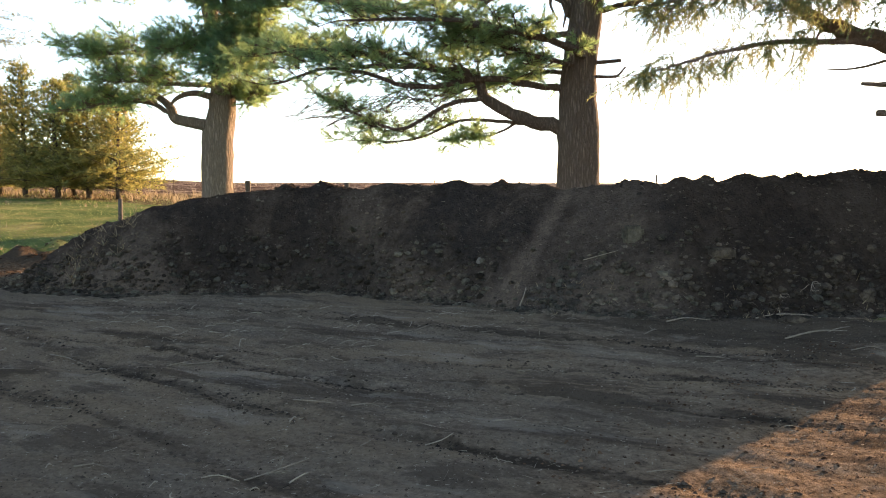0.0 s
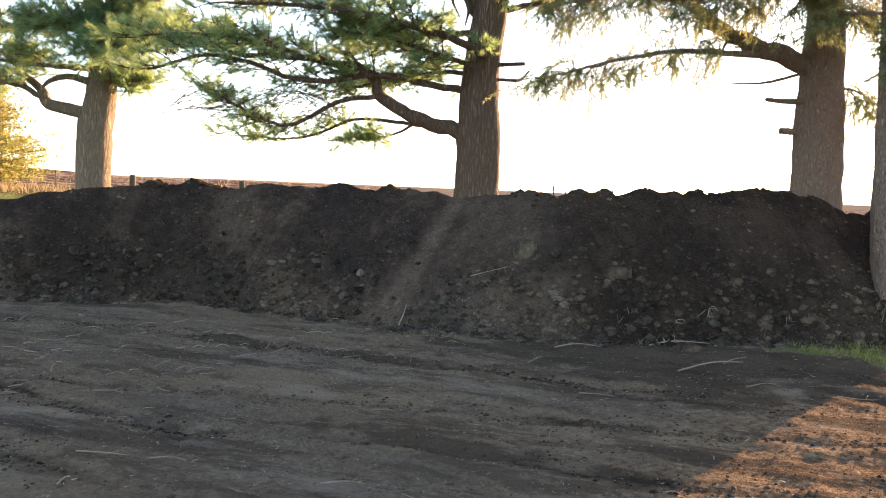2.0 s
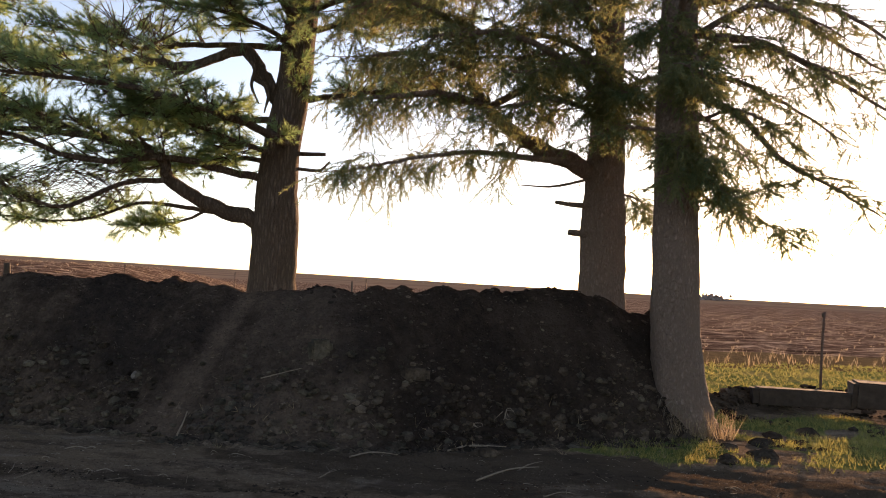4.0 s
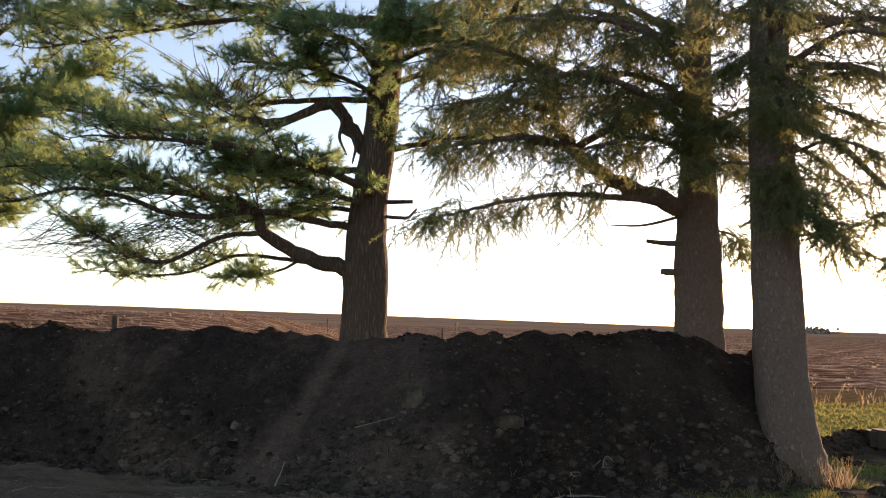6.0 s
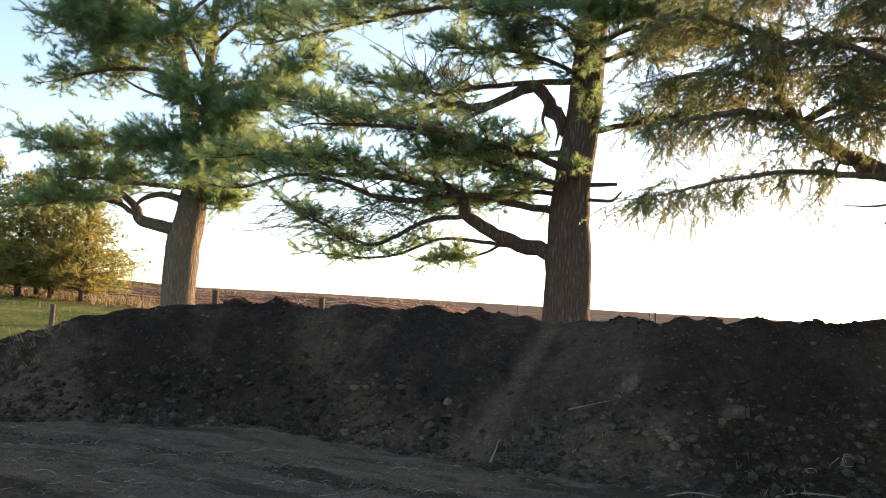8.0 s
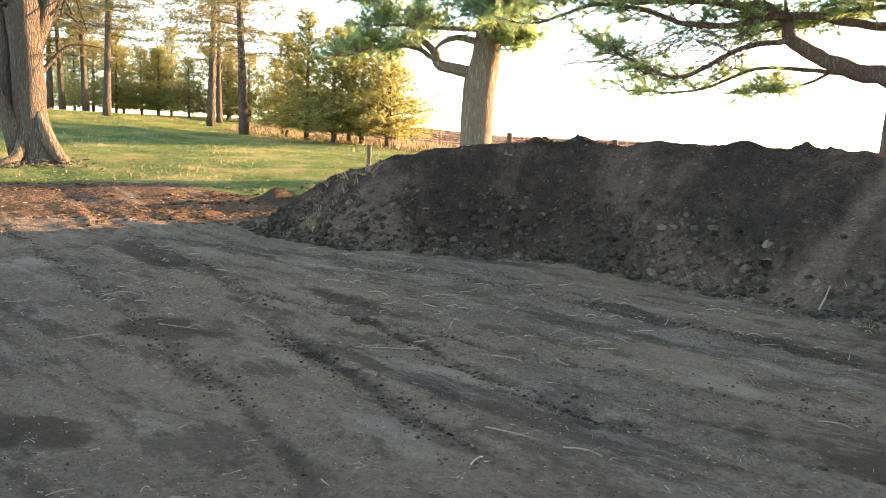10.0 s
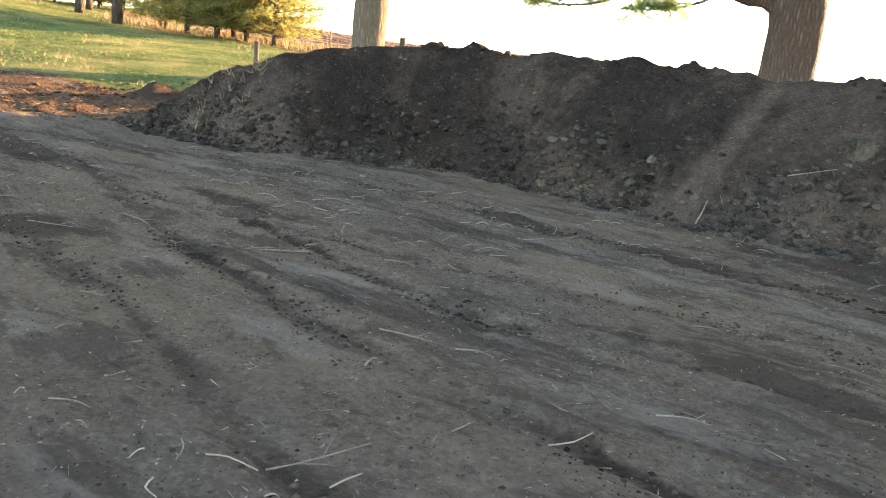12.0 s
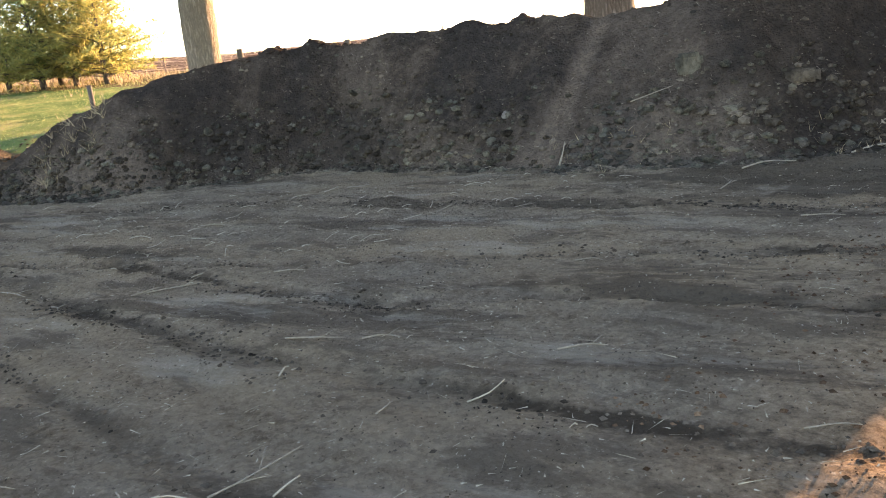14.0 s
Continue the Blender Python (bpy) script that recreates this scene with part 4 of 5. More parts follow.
A.limb([(-8.4, YA, 8.0), (-9.6, YA - .4, 8.5), (-11.0, YA - .5, 8.6)], 0.07, 0.02, 12, 1.2, 0.05, 0.25)
A.limb([(-7.7, YA + .2, 3.9), (-7.2, YA + .4, 4.1), (-6.8, YA - .5, 3.9)], 0.05, 0.02, 8, 0.7, 0.0, 0.2)
A.limb([(-7.4, YA, 6.1), (-6.2, YA - .5, 6.4), (-4.9, YA - .8, 6.3), (-3.7, YA - .9, 6.2)], 0.06, 0.018, 13, 1.0, 0.05, 0.2, 9)
A.limb([(-8.3, YA, 7.6), (-9.2, YA - .4, 7.9), (-10.3, YA - .5, 7.8)], 0.05, 0.015, 11, 1.0, 0.05, 0.2, 9)
A.limb([(-7.7, YA - .2, 5.0), (-7.9, YA - .8, 5.2), (-8.3, YA - 1.3, 5.1)], 0.05, 0.02, 11, 0.9, 0.0, 0.15, 9)
A.limb([(-7.5, YA - .2, 5.2), (-7.0, YA - .7, 5.4), (-6.3, YA - 1.0, 5.3)], 0.05, 0.02, 11, 0.9, 0.0, 0.15, 9)
A.limb([(-7.6, YA - .2, 6.2), (-7.5, YA - .9, 6.5), (-7.2, YA - 1.5, 6.4)], 0.05, 0.02, 11, 1.0, 0.0, 0.15, 9)
A.limb([(-7.6, YA - .2, 7.4), (-7.7, YA - .9, 7.8), (-7.9, YA - 1.5, 7.8)], 0.05, 0.02, 11, 1.0, 0.0, 0.15, 9)
A.limb([(-8.2, YA - .1, 7.6), (-9.2, YA - .6, 8.1), (-10.2, YA - .9, 8.3), (-11.0, YA - .9, 8.1)], 0.05, 0.02, 12, 1.0, 0.0, 0.15, 9)
A.limb([(-8.4, YA - .1, 8.6), (-9.4, YA - .5, 9.1), (-10.5, YA - .8, 9.2)], 0.05, 0.02, 12, 1.0, 0.0, 0.15, 9)
ring_limbs(A, axis_a, 8.2, 15, 17, 3.8, 0.07, 0.12, sub=9, start=0.25, twig=7)
A.trunk([(-8.0, YA - .1, 6.4), (-8.92, YA - .3, 6.68), (-9.4, YA - .3, 6.9), (-9.68, YA - .3, 7.1)], (0.045, 0.03, 0.015), 10, "snag", "bare dead branch", 7)
A.trunk([(-7.8, YA - .1, 5.45), (-8.3, YA - .3, 5.65), (-8.75, YA - .3, 6.0)], (0.035, 0.025, 0.012), 8, "snag", "bare dead branch", 7)
A.finish(PINE_LEAF, 13, 0.15, 0.0132, 0.78)

# spruce behind the pile's near end
YC = 13.6
C = Tree("spruce_tree", "old spruce with heavy drooping branches and two broken stubs", "tree", SPRUCE_BARK, "old conifers behind the pile")
C.step, C.first, C.thick, C.more, C.tuft, C.shoots, C.wild, C.above = 0.028, 0.05, 2.35, 1.05, 0.33, False, 0.4, 7.4
axis_c = [(6.43, YC, 0), (6.43, YC, 1.8), (6.41, YC, 3.0), (6.42, YC, 4.0), (6.42, YC, 5.7), (6.45, YC, 9), (6.45, YC, 16)]
C.trunk(axis_c, (0.46, 0.36, 0.34, 0.28, 0.21, 0.15, 0.03), 34)
C.limb([(6.2, YC, 3.7), (5.44, YC - .1, 3.92), (5.04, YC - .2, 4.05), (4.32, YC - .3, 4.5), (4.04, YC - .3, 5.04), (4.05, YC - .3, 5.6)], 0.15, 0.05, 12, 0.9, -0.1, 0.4, 9, 0.5)
C.limb([(4.4, YC - .3, 4.5), (5.2, YC - .5, 4.98), (5.83, YC - .6, 5.33)], 0.06, 0.02, 8, 0.7, 0, 0.2, 9, 0.5)
C.limb([(6.2, YC, 3.8), (4.96, YC - .5, 3.75), (4.25, YC - .7, 3.74), (3.45, YC - .8, 3.62), (2.7, YC - .8, 3.42), (2.2, YC - .8, 3.3)], 0.055, 0.013, 18, 0.75, -0.1, 0.25, 10, 0.6)
C.limb([(4.3, YC - .3, 4.5), (3.6, YC - .6, 4.55), (2.9, YC - .8, 4.4), (2.3, YC - .8, 4.3)], 0.07, 0.02, 14, 0.8, -0.1, 0.1, 10, 0.5)
C.limb([(4.1, YC - .3, 5.0), (3.4, YC - .2, 5.2), (2.6, YC - .2, 5.1)], 0.06, 0.02, 12, 0.8, -0.1, 0.1, 10, 0.5)
C.limb([(6.2, YC - .1, 4.9), (5.2, YC - .9, 5.2), (4.2, YC - 1.3, 5.3), (3.2, YC - 1.4, 5.1)], 0.07, 0.02, 15, 0.9, -0.1, 0.15, 10, 0.5)
C.limb([(6.3, YC - .1, 5.6), (5.4, YC - 1.1, 5.9), (4.4, YC - 1.5, 6.0), (3.4, YC - 1.6, 5.9)], 0.07, 0.02, 15, 0.9, -0.1, 0.15, 10, 0.5)
C.limb([(6.2, YC, 6.4), (5.0, YC - .4, 6.7), (3.6, YC - .6, 6.8), (2.6, YC - .6, 6.6)], 0.07, 0.02, 17, 1.0, -0.1, 0.12, 10, 0.5)
C.limb([(6.4, YC - .2, 4.6), (6.2, YC - .9, 4.75), (5.9, YC - 1.5, 4.6)], 0.05, 0.02, 10, 0.7, -0.1, 0.15, 10, 0.5)
C.limb([(6.5, YC - .1, 5.0), (7.1, YC - .5, 5.2), (7.9, YC - .6, 5.1)], 0.05, 0.02, 10, 0.7, -0.1, 0.15, 10, 0.5)
C.limb([(6.6, YC, 3.4), (7.0, YC + .1, 3.35), (7.4, YC + .1, 3.1)], 0.025, 0.01, 7, 0.5, -0.1, 0.2, 9, 0.5)
C.limb([(6.3, YC - .1, 6.2), (6.5, YC - 1.2, 6.4), (6.5, YC - 2.0, 6.2)], 0.05, 0.02, 11, 0.9, -0.1, 0.15, 10, 0.5)
C.limb([(6.3, YC - .1, 5.3), (5.6, YC - .3, 5.6), (4.6, YC - .5, 5.6), (3.8, YC - .5, 5.5)], 0.06, 0.02, 13, 0.9, -0.1, 0.15, 10, 0.5)
C.limb([(6.3, YC - .2, 4.3), (5.7, YC - .8, 4.5), (5.0, YC - 1.1, 4.5), (4.3, YC - 1.2, 4.3)], 0.05, 0.02, 12, 0.8, -0.1, 0.2, 10, 0.5)
C.limb([(6.3, YC - .1, 6.0), (5.3, YC - .6, 6.3), (4.3, YC - .8, 6.4), (3.3, YC - .8, 6.2)], 0.06, 0.02, 13, 0.9, -0.1, 0.15, 10, 0.5)
C.limb([(6.4, YC - .2, 5.6), (6.9, YC - .9, 5.8), (7.4, YC - 1.3, 5.6)], 0.05, 0.02, 10, 0.8, -0.1, 0.15, 10, 0.5)
C.limb([(6.5, YC - .1, 4.5), (6.9, YC + .2, 4.6), (7.5, YC + .3, 4.4)], 0.03, 0.012, 9, 0.6, -0.1, 0.1, 10, 0.5)
C.limb([(6.3, YC - .2, 6.0), (5.9, YC - .9, 6.2), (5.4, YC - 1.2, 6.0)], 0.04, 0.015, 10, 0.8, -0.1, 0.1, 10, 0.5)
C.limb([(6.4, YC + .2, 5.4), (5.6, YC + .7, 5.6), (4.6, YC + .9, 5.6), (3.8, YC + .9, 5.3)], 0.04, 0.015, 12, 0.8, -0.1, 0.1, 10, 0.5)
C.limb([(4.1, YC - .4, 5.4), (3.4, YC - .7, 5.7), (2.7, YC - .9, 5.7), (2.1, YC - .9, 5.5)], 0.05, 0.015, 14, 0.8, -0.05, 0.1, 10, 0.45)
C.limb([(6.3, YC - .2, 5.2), (5.8, YC - .8, 5.2), (5.2, YC - 1.2, 5.0), (4.6, YC - 1.3, 4.8)], 0.05, 0.015, 13, 0.8, -0.1, 0.1, 10, 0.5)
C.limb([(6.4, YC - .2, 4.9), (6.3, YC - .7, 4.9), (6.1, YC - 1.0, 4.6)], 0.04, 0.015, 10, 0.6, -0.1, 0.1, 10, 0.5)
ring_limbs(C, axis_c, 6.6, 15.5, 20, 3.0, 0.05, -0.05, sub=8, start=0.2, twig=8, drop=0.5)
C.trunk([(6.2, YC - .1, 3.16), (5.85, YC - .12, 3.15), (5.56, YC - .14, 3.17)], (0.05, 0.04, 0.03), 6, "snag", "broken dead branch stub", 7)
C.trunk([(6.2, YC - .1, 2.7), (5.8, YC - .12, 2.72)], (0.06, 0.05), 5, "snag", "broken dead branch stub", 8)
C.trunk([(6.2, YC - .1, 3.6), (5.5, YC - .2, 3.4), (4.97, YC - .2, 3.38)], (0.025, 0.018, 0.008), 8, "snag", "thin bare dead branch", 6)
C.finish(SPRUCE_LEAF, 4, 0.052, 0.0125, 0.9, 0.1)

# spruce at the pile's end, beside the grass
YD = 11.9
D = Tree("spruce_tree", "old spruce with pale flaking trunk flared at its base in grass", "tree", SPRUCE_BARK, "old conifers behind the pile")
D.step, D.first, D.thick, D.more, D.tuft, D.shoots, D.wild, D.above = 0.02, 0.05, 1.4, 0.95, 0.3, False, 0.35, 6.8
axis_d = [(6.98, YD, -0.05), (6.9, YD, 0.45), (6.78, YD, 1.4), (6.74, YD, 2.6), (6.7, YD, 4), (6.68, YD, 5.9), (6.66, YD, 9), (6.66, YD, 15)]
D.trunk(axis_d, (0.47, 0.38, 0.33, 0.31, 0.29, 0.24, 0.15, 0.03), 34)
D.limb([(6.95, YD, 4.6), (7.6, YD - .1, 4.4), (8.2, YD - .2, 3.8), (9.0, YD - .2, 3.5), (9.8, YD - .2, 3.15)], 0.06, 0.015, 15, 0.7, -0.05, 0.25, 8, 0.3)
D.limb([(6.9, YD, 3.14), (7.5, YD - .2, 3.2), (8.1, YD - .3, 3.45)], 0.025, 0.01, 11, 0.45, 0.05, 0.1, 8, 0.3)
D.limb([(7.0, YD, 3.9), (7.6, YD, 3.92), (8.1, YD, 3.62)], 0.02, 0.008, 4, 0.3, 0, 0.3, 3, 0.3)
D.limb([(6.9, YD, 5.5), (7.9, YD - .2, 5.4), (8.9, YD - .3, 5.0), (9.9, YD - .3, 4.6)], 0.06, 0.02, 14, 0.8, -0.05, 0.2, 8, 0.35)
D.limb([(6.9, YD, 6.2), (8.0, YD + .2, 6.2), (9.2, YD + .4, 5.9), (10.4, YD + .5, 5.5)], 0.06, 0.02, 14, 0.9, -0.05, 0.2, 8, 0.35)
D.limb([(6.7, YD - .2, 3.6), (6.55, YD - .6, 3.55), (6.3, YD - .8, 3.3)], 0.03, 0.01, 10, 0.5, 0.0, 0.1, 9, 0.5)
D.limb([(6.8, YD - .2, 3.4), (6.95, YD - .6, 3.3), (7.1, YD - .8, 3.1)], 0.03, 0.01, 9, 0.4, 0.0, 0.1, 9, 0.5)
D.limb([(6.7, YD - .2, 4.6), (6.4, YD - .9, 4.7), (6.0, YD - 1.4, 4.6)], 0.04, 0.015, 9, 0.7, -0.1, 0.2, 8, 0.5)
D.limb([(6.6, YD - .2, 5.6), (6.1, YD - 1.0, 5.9), (5.3, YD - 1.4, 5.9)], 0.05, 0.02, 11, 0.8, -0.1, 0.15, 9, 0.5)
D.limb([(6.8, YD - .2, 5.4), (7.2, YD - 1.0, 5.6), (7.7, YD - 1.5, 5.3)], 0.05, 0.02, 10, 0.8, -0.1, 0.15, 8, 0.5)
D.limb([(6.6, YD, 4.1), (6.0, YD + .1, 4.1), (5.4, YD + .1, 3.9)], 0.03, 0.01, 7, 0.5, -0.1, 0.25, 8, 0.5)
D.limb([(6.9, YD, 4.9), (7.7, YD + .3, 5.0), (8.7, YD + .5, 4.8), (9.6, YD + .5, 4.4)], 0.05, 0.015, 13, 0.8, -0.05, 0.2, 8, 0.4)
D.limb([(6.9, YD, 5.2), (7.6, YD - .6, 5.2), (8.4, YD - .9, 4.9)], 0.05, 0.015, 12, 0.8, -0.05, 0.2, 8, 0.4)
D.limb([(6.9, YD, 5.9), (7.8, YD - .5, 6.0), (8.8, YD - .8, 5.7), (9.7, YD - .8, 5.3)], 0.05, 0.015, 13, 0.9, -0.05, 0.2, 8, 0.4)
D.limb([(6.9, YD, 6.5), (7.6, YD + .3, 6.6), (8.4, YD + .5, 6.4)], 0.05, 0.015, 12, 0.9, -0.05, 0.2, 8, 0.4)
D.limb([(6.7, YD - .2, 5.0), (6.5, YD - .7, 5.0), (6.4, YD - 1.1, 4.7)], 0.04, 0.015, 10, 0.6, -0.1, 0.1, 10, 0.5)
D.limb([(6.8, YD - .2, 4.2), (7.2, YD - .7, 4.3), (7.6, YD - 1.0, 4.0)], 0.03, 0.012, 9, 0.5, -0.1, 0.1, 10, 0.5)
D.limb([(6.9, YD, 4.4), (7.6, YD + .6, 4.4), (8.4, YD + .9, 4.1)], 0.04, 0.012, 10, 0.6, -0.1, 0.1, 9, 0.4)
D.limb([(6.7, YD - .25, 4.0), (6.5, YD - .5, 3.95), (6.35, YD - .7, 3.7)], 0.025, 0.01, 12, 0.5, -0.1, 0.1, 10, 0.6)
D.limb([(6.75, YD - .25, 3.8), (6.8, YD - .5, 3.7), (6.8, YD - .65, 3.5)], 0.025, 0.01, 12, 0.45, -0.1, 0.1, 10, 0.6)
D.limb([(6.65, YD - .25, 4.7), (6.6, YD - .6, 4.7), (6.5, YD - .8, 4.4)], 0.03, 0.01, 12, 0.55, -0.1, 0.1, 10, 0.6)
D.limb([(6.65, YD - .25, 5.3), (6.2, YD - .6, 5.4), (5.8, YD - .8, 5.2)], 0.03, 0.01, 12, 0.6, -0.1, 0.1, 10, 0.5)
D.limb([(6.95, YD, 3.3), (7.5, YD - .1, 3.05), (8.1, YD - .2, 2.85), (8.5, YD - .2, 2.8)], 0.022, 0.008, 10, 0.4, -0.05, 0.2, 9, 0.45)
ring_limbs(D, axis_d, 6.2, 14.5, 18, 2.8, 0.05, -0.05, sub=8, start=0.2, twig=7, drop=0.45)
D.finish(SPRUCE_LEAF, 4, 0.05, 0.0115, 0.9, 0.1)

# ---- trees of the background ----
def cedar(height, width, seed_turn):
    c = Tree("cedar_tree", "bushy golden green red cedar with bare stem at its foot", "tree", GREY_BARK, "cedars along the fence")
    c.step, c.first, c.lift, c.sides, c.shoots, c.inner = 0.09, 0.05, 0.15, 3, False, 0.2
    top = [(0, 0, 0), (0.03, 0.02, height * 0.5), (0.05, 0, height)]
    c.trunk(top, (0.1, 0.07, 0.01), 12, sides=8)
    n = int(height * 23)
    for k in range(n):
        f = 0.06 + 0.92 * (k / n) ** 1.15
        t = 2.4 * k + seed_turn
        R = width * min(1.0, 0.6 + 4 * f) * (1 - f) ** 0.75 * rng.uniform(0.55, 1.25) + 0.05
        c.tuft = 0.14 + 0.4 * (1 - f)
        c.branch(np.array((0, 0, height * f)), (math.cos(t), math.sin(t), 0.12 + 0.5 * f), R, 0.016, 10, 0.0, 0.35)
    c.finish(CEDAR_LEAF, 4, 0.15, 0.036, 0.85)
    return c.ob


def on_land(x, y, turn=0.0, size=1.0, lift=0.0):
    return pose(x, y, float(land_height(np.array(x), np.array(y))) + lift, 0, 0, turn) @ Matrix.Scale(size, 4)


cedar_a, cedar_b = cedar(5.0, 2.0, 0.0), cedar(3.9, 2.1, 1.0)
cedar_a.matrix_basis, cedar_b.matrix_basis = on_land(-18.9, 29.0), on_land(-14.9, 28.6)
for ob, x, y, turn, size in ((cedar_b, -16.3, 29.0, 70, 1.05), (cedar_b, -17.3, 28.6, 160, 1.12), (cedar_a, -20.6, 30.0, 60, 0.86), (cedar_b, -15.7, 30.2, 200, 0.95), (cedar_a, -17.7, 30.3, 250, 0.95)):
    copy_thing(ob, on_land(x, y, turn, size))


def grove_pine(height, clear, reach, lean=0.0):
    p = Tree("pine_tree", "slender pine with bare lower trunk at the grass edge", "tree", GREY_BARK, "slender pines on the rise")
    p.step, p.first, p.tuft, p.sides, p.shoots = 0.16, 0.2, 0.5, 3, False
    top = [(0, 0, 0), (lean * 0.4, 0, height * 0.45), (lean, 0.1, height)]
    p.trunk(top, (0.22, 0.145, 0.12, 0.08, 0.03), 16, sides=10)
    a = curve_points(top, 40)
    n = int((height - clear) * 6)
    for k in range(n):
        z = clear + (height - clear) * (k + rng.random()) / n
        q = a[np.argmin(abs(a[:, 2] - z))]
        t = 2.4 * k
        R = reach * (1 - 0.6 * (z - clear) / (height - clear)) * rng.uniform(0.6, 1.15)
        p.branch(q, (math.cos(t), math.sin(t), rng.uniform(-0.15, 0.2)), R, 0.03, 13, 0.1, 0.25)
        for g in (0.45, 0.7):
            w = np.array((math.cos(t), math.sin(t), 0)) * R * g
            for sgn in (-1, 1):
                p.branch(q + w, (math.cos(t + sgn), math.sin(t + sgn), 0.1), R * 0.45, 0.015, 8, 0.1, 0.25)
    p.finish(GROVE_LEAF, 4, 0.21, 0.03, 0.8)
    return p.ob


grove_a, grove_b = grove_pine(13.0, 3.2, 3.3, -0.7), grove_pine(12.0, 3.8, 2.7, 0.5)
grove_a.matrix_basis, grove_b.matrix_basis = on_land(-21.9, 28.8), on_land(-25.6, 30.9)
for ob, x, y, turn, size in ((grove_b, -29.4, 28.4, 100, 0.95), (grove_b, -33.0, 30.3, 200, 0.9), (grove_a, -33.9, 29.7, 30, 0.8), (grove_b, -27.4, 33.5, 300, 0.75), (grove_a, -36.5, 31, 150, 0.9), (grove_a, -38, 36, 200, 1.0)):
    copy_thing(ob, on_land(x, y, turn, size))
for x, y, turn, size in ((-34.5, 33.5, 0, 1.0), (-32.6, 34.6, 70, 0.85), (-30.6, 36.4, 140, 0.95), (-28.9, 37.6, 210, 0.9), (-36.8, 34, 20, 0.95), (-39.5, 35, 100, 1.1), (-42, 36, 50, 1.0), (-31.5, 39, 50, 1.0), (-35, 38, 10, 1.2), (-33.6, 35.6, 30, 0.9), (-29.9, 37.0, 120, 0.8), (-27.6, 38.2, 250, 0.85), (-26.2, 38.6, 10, 0.7), (-31.2, 35.4, 290, 0.75), (-35.8, 36.5, 160, 0.9), (-38.0, 37.2, 60, 0.95)):
    copy_thing(cedar_b if size < 0.96 else cedar_a, on_land(x, y, turn, size * (1.05 if size < 0.96 else 0.85)))

# big maple at the edge of the drive
M = Tree("maple_tree", "thick grey bare maple trunk forking low, roots littered with chips", "tree", GREY_BARK)
M.step = 0.5
mz = float(land_height(np.array(-17.1), np.array(15.1)))
def mp(dx, dz, dy=0.0):
    return (-17.1 + 0.6 * dx - 0.8 * dy, 15.1 + 0.8 * dx + 0.6 * dy, mz + dz)
M.trunk([mp(0.28, -0.12), mp(0.26, 0.3), mp(0.16, 1.2), mp(0.13, 2.6), mp(0.1, 3.5), mp(0.06, 4.1)], (0.62, 0.46, 0.37, 0.35, 0.4, 0.36), 22)
M.trunk([mp(-0.02, 3.6), mp(-0.18, 4.6), mp(-0.3, 5.6), mp(-0.5, 9)], (0.24, 0.22, 0.18, 0.06), 14, "fork", "", 12)
M.trunk([mp(0.18, 3.5), mp(0.2, 4.6), mp(0.22, 5.8), mp(0.4, 9)], (0.25, 0.2, 0.17, 0.06), 14, "fork", "", 12)
M.trunk([mp(0.3, 2.7), mp(0.52, 3.5), mp(0.78, 4.5), mp(1.0, 5.4), mp(1.4, 9)], (0.2, 0.22, 0.2, 0.18, 0.06), 16, "fork", "", 12)
M.trunk([mp(-0.05, 0.2, .25), mp(-0.33, 1.4, .3), mp(-0.37, 3.4, .35), mp(-0.75, 5.1, .4), mp(-1.2, 8.5, .4)], (0.3, 0.2, 0.18, 0.16, 0.05), 18, "side_stem", "sunlit thinner stem rising beside the trunk", 12)
M.trunk([mp(-0.1, 0.3, -.1), mp(-0.3, 1.1, -.15), mp(-0.9, 2.4, -.2), mp(-1.7, 3.9, -.2)], (0.2, 0.15, 0.14, 0.08), 14, "low_limb", "", 10)
M.trunk([mp(0.4, 2.1), mp(0.56, 2.3), mp(0.85, 2.65), mp(1.2, 2.85), mp(1.9, 2.8)], (0.09, 0.06, 0.05, 0.035, 0.01), 14, "limb", "", 7)
M.bark = DEAD_WOOD
M.trunk([mp(0.32, 1.2, -.28), mp(0.48, 0.7, -.36), mp(0.68, 0.25, -.4), mp(0.95, -0.05, -.45)], (0.06, 0.16, 0.17, 0.1), 14, "root", "bark stripped from a pale sunlit root", 9)
M.trunk([mp(-0.05, 0.5, -.35), mp(-0.15, 0.15, -.5), mp(-0.5, -0.05, -.7)], (0.1, 0.14, 0.08), 10, "root", "pale stripped root", 8)
M.bark = GREY_BARK
for k in range(70):
    s = mp(rng.uniform(-1.3, 1.3), rng.uniform(3.2, 8), rng.normal(0, 0.4))
    M.twigs.add(np.array([s, np.array(s) + rng.normal(size=3) * 0.6 + (0, 0, 0.5), np.array(s) + rng.normal(size=3) * 1.3 + (0.3, 0.3, 1.0)]), (0.035, 0.02, 0.006), 5)
part("branchwork", M.twigs.mesh("branchwork", GREY_BARK), M.ob)["kind"] = "stuff"
for o in M.ob.children:
    o.matrix_parent_inverse = Matrix.Translation(M.ob.location).inverted()

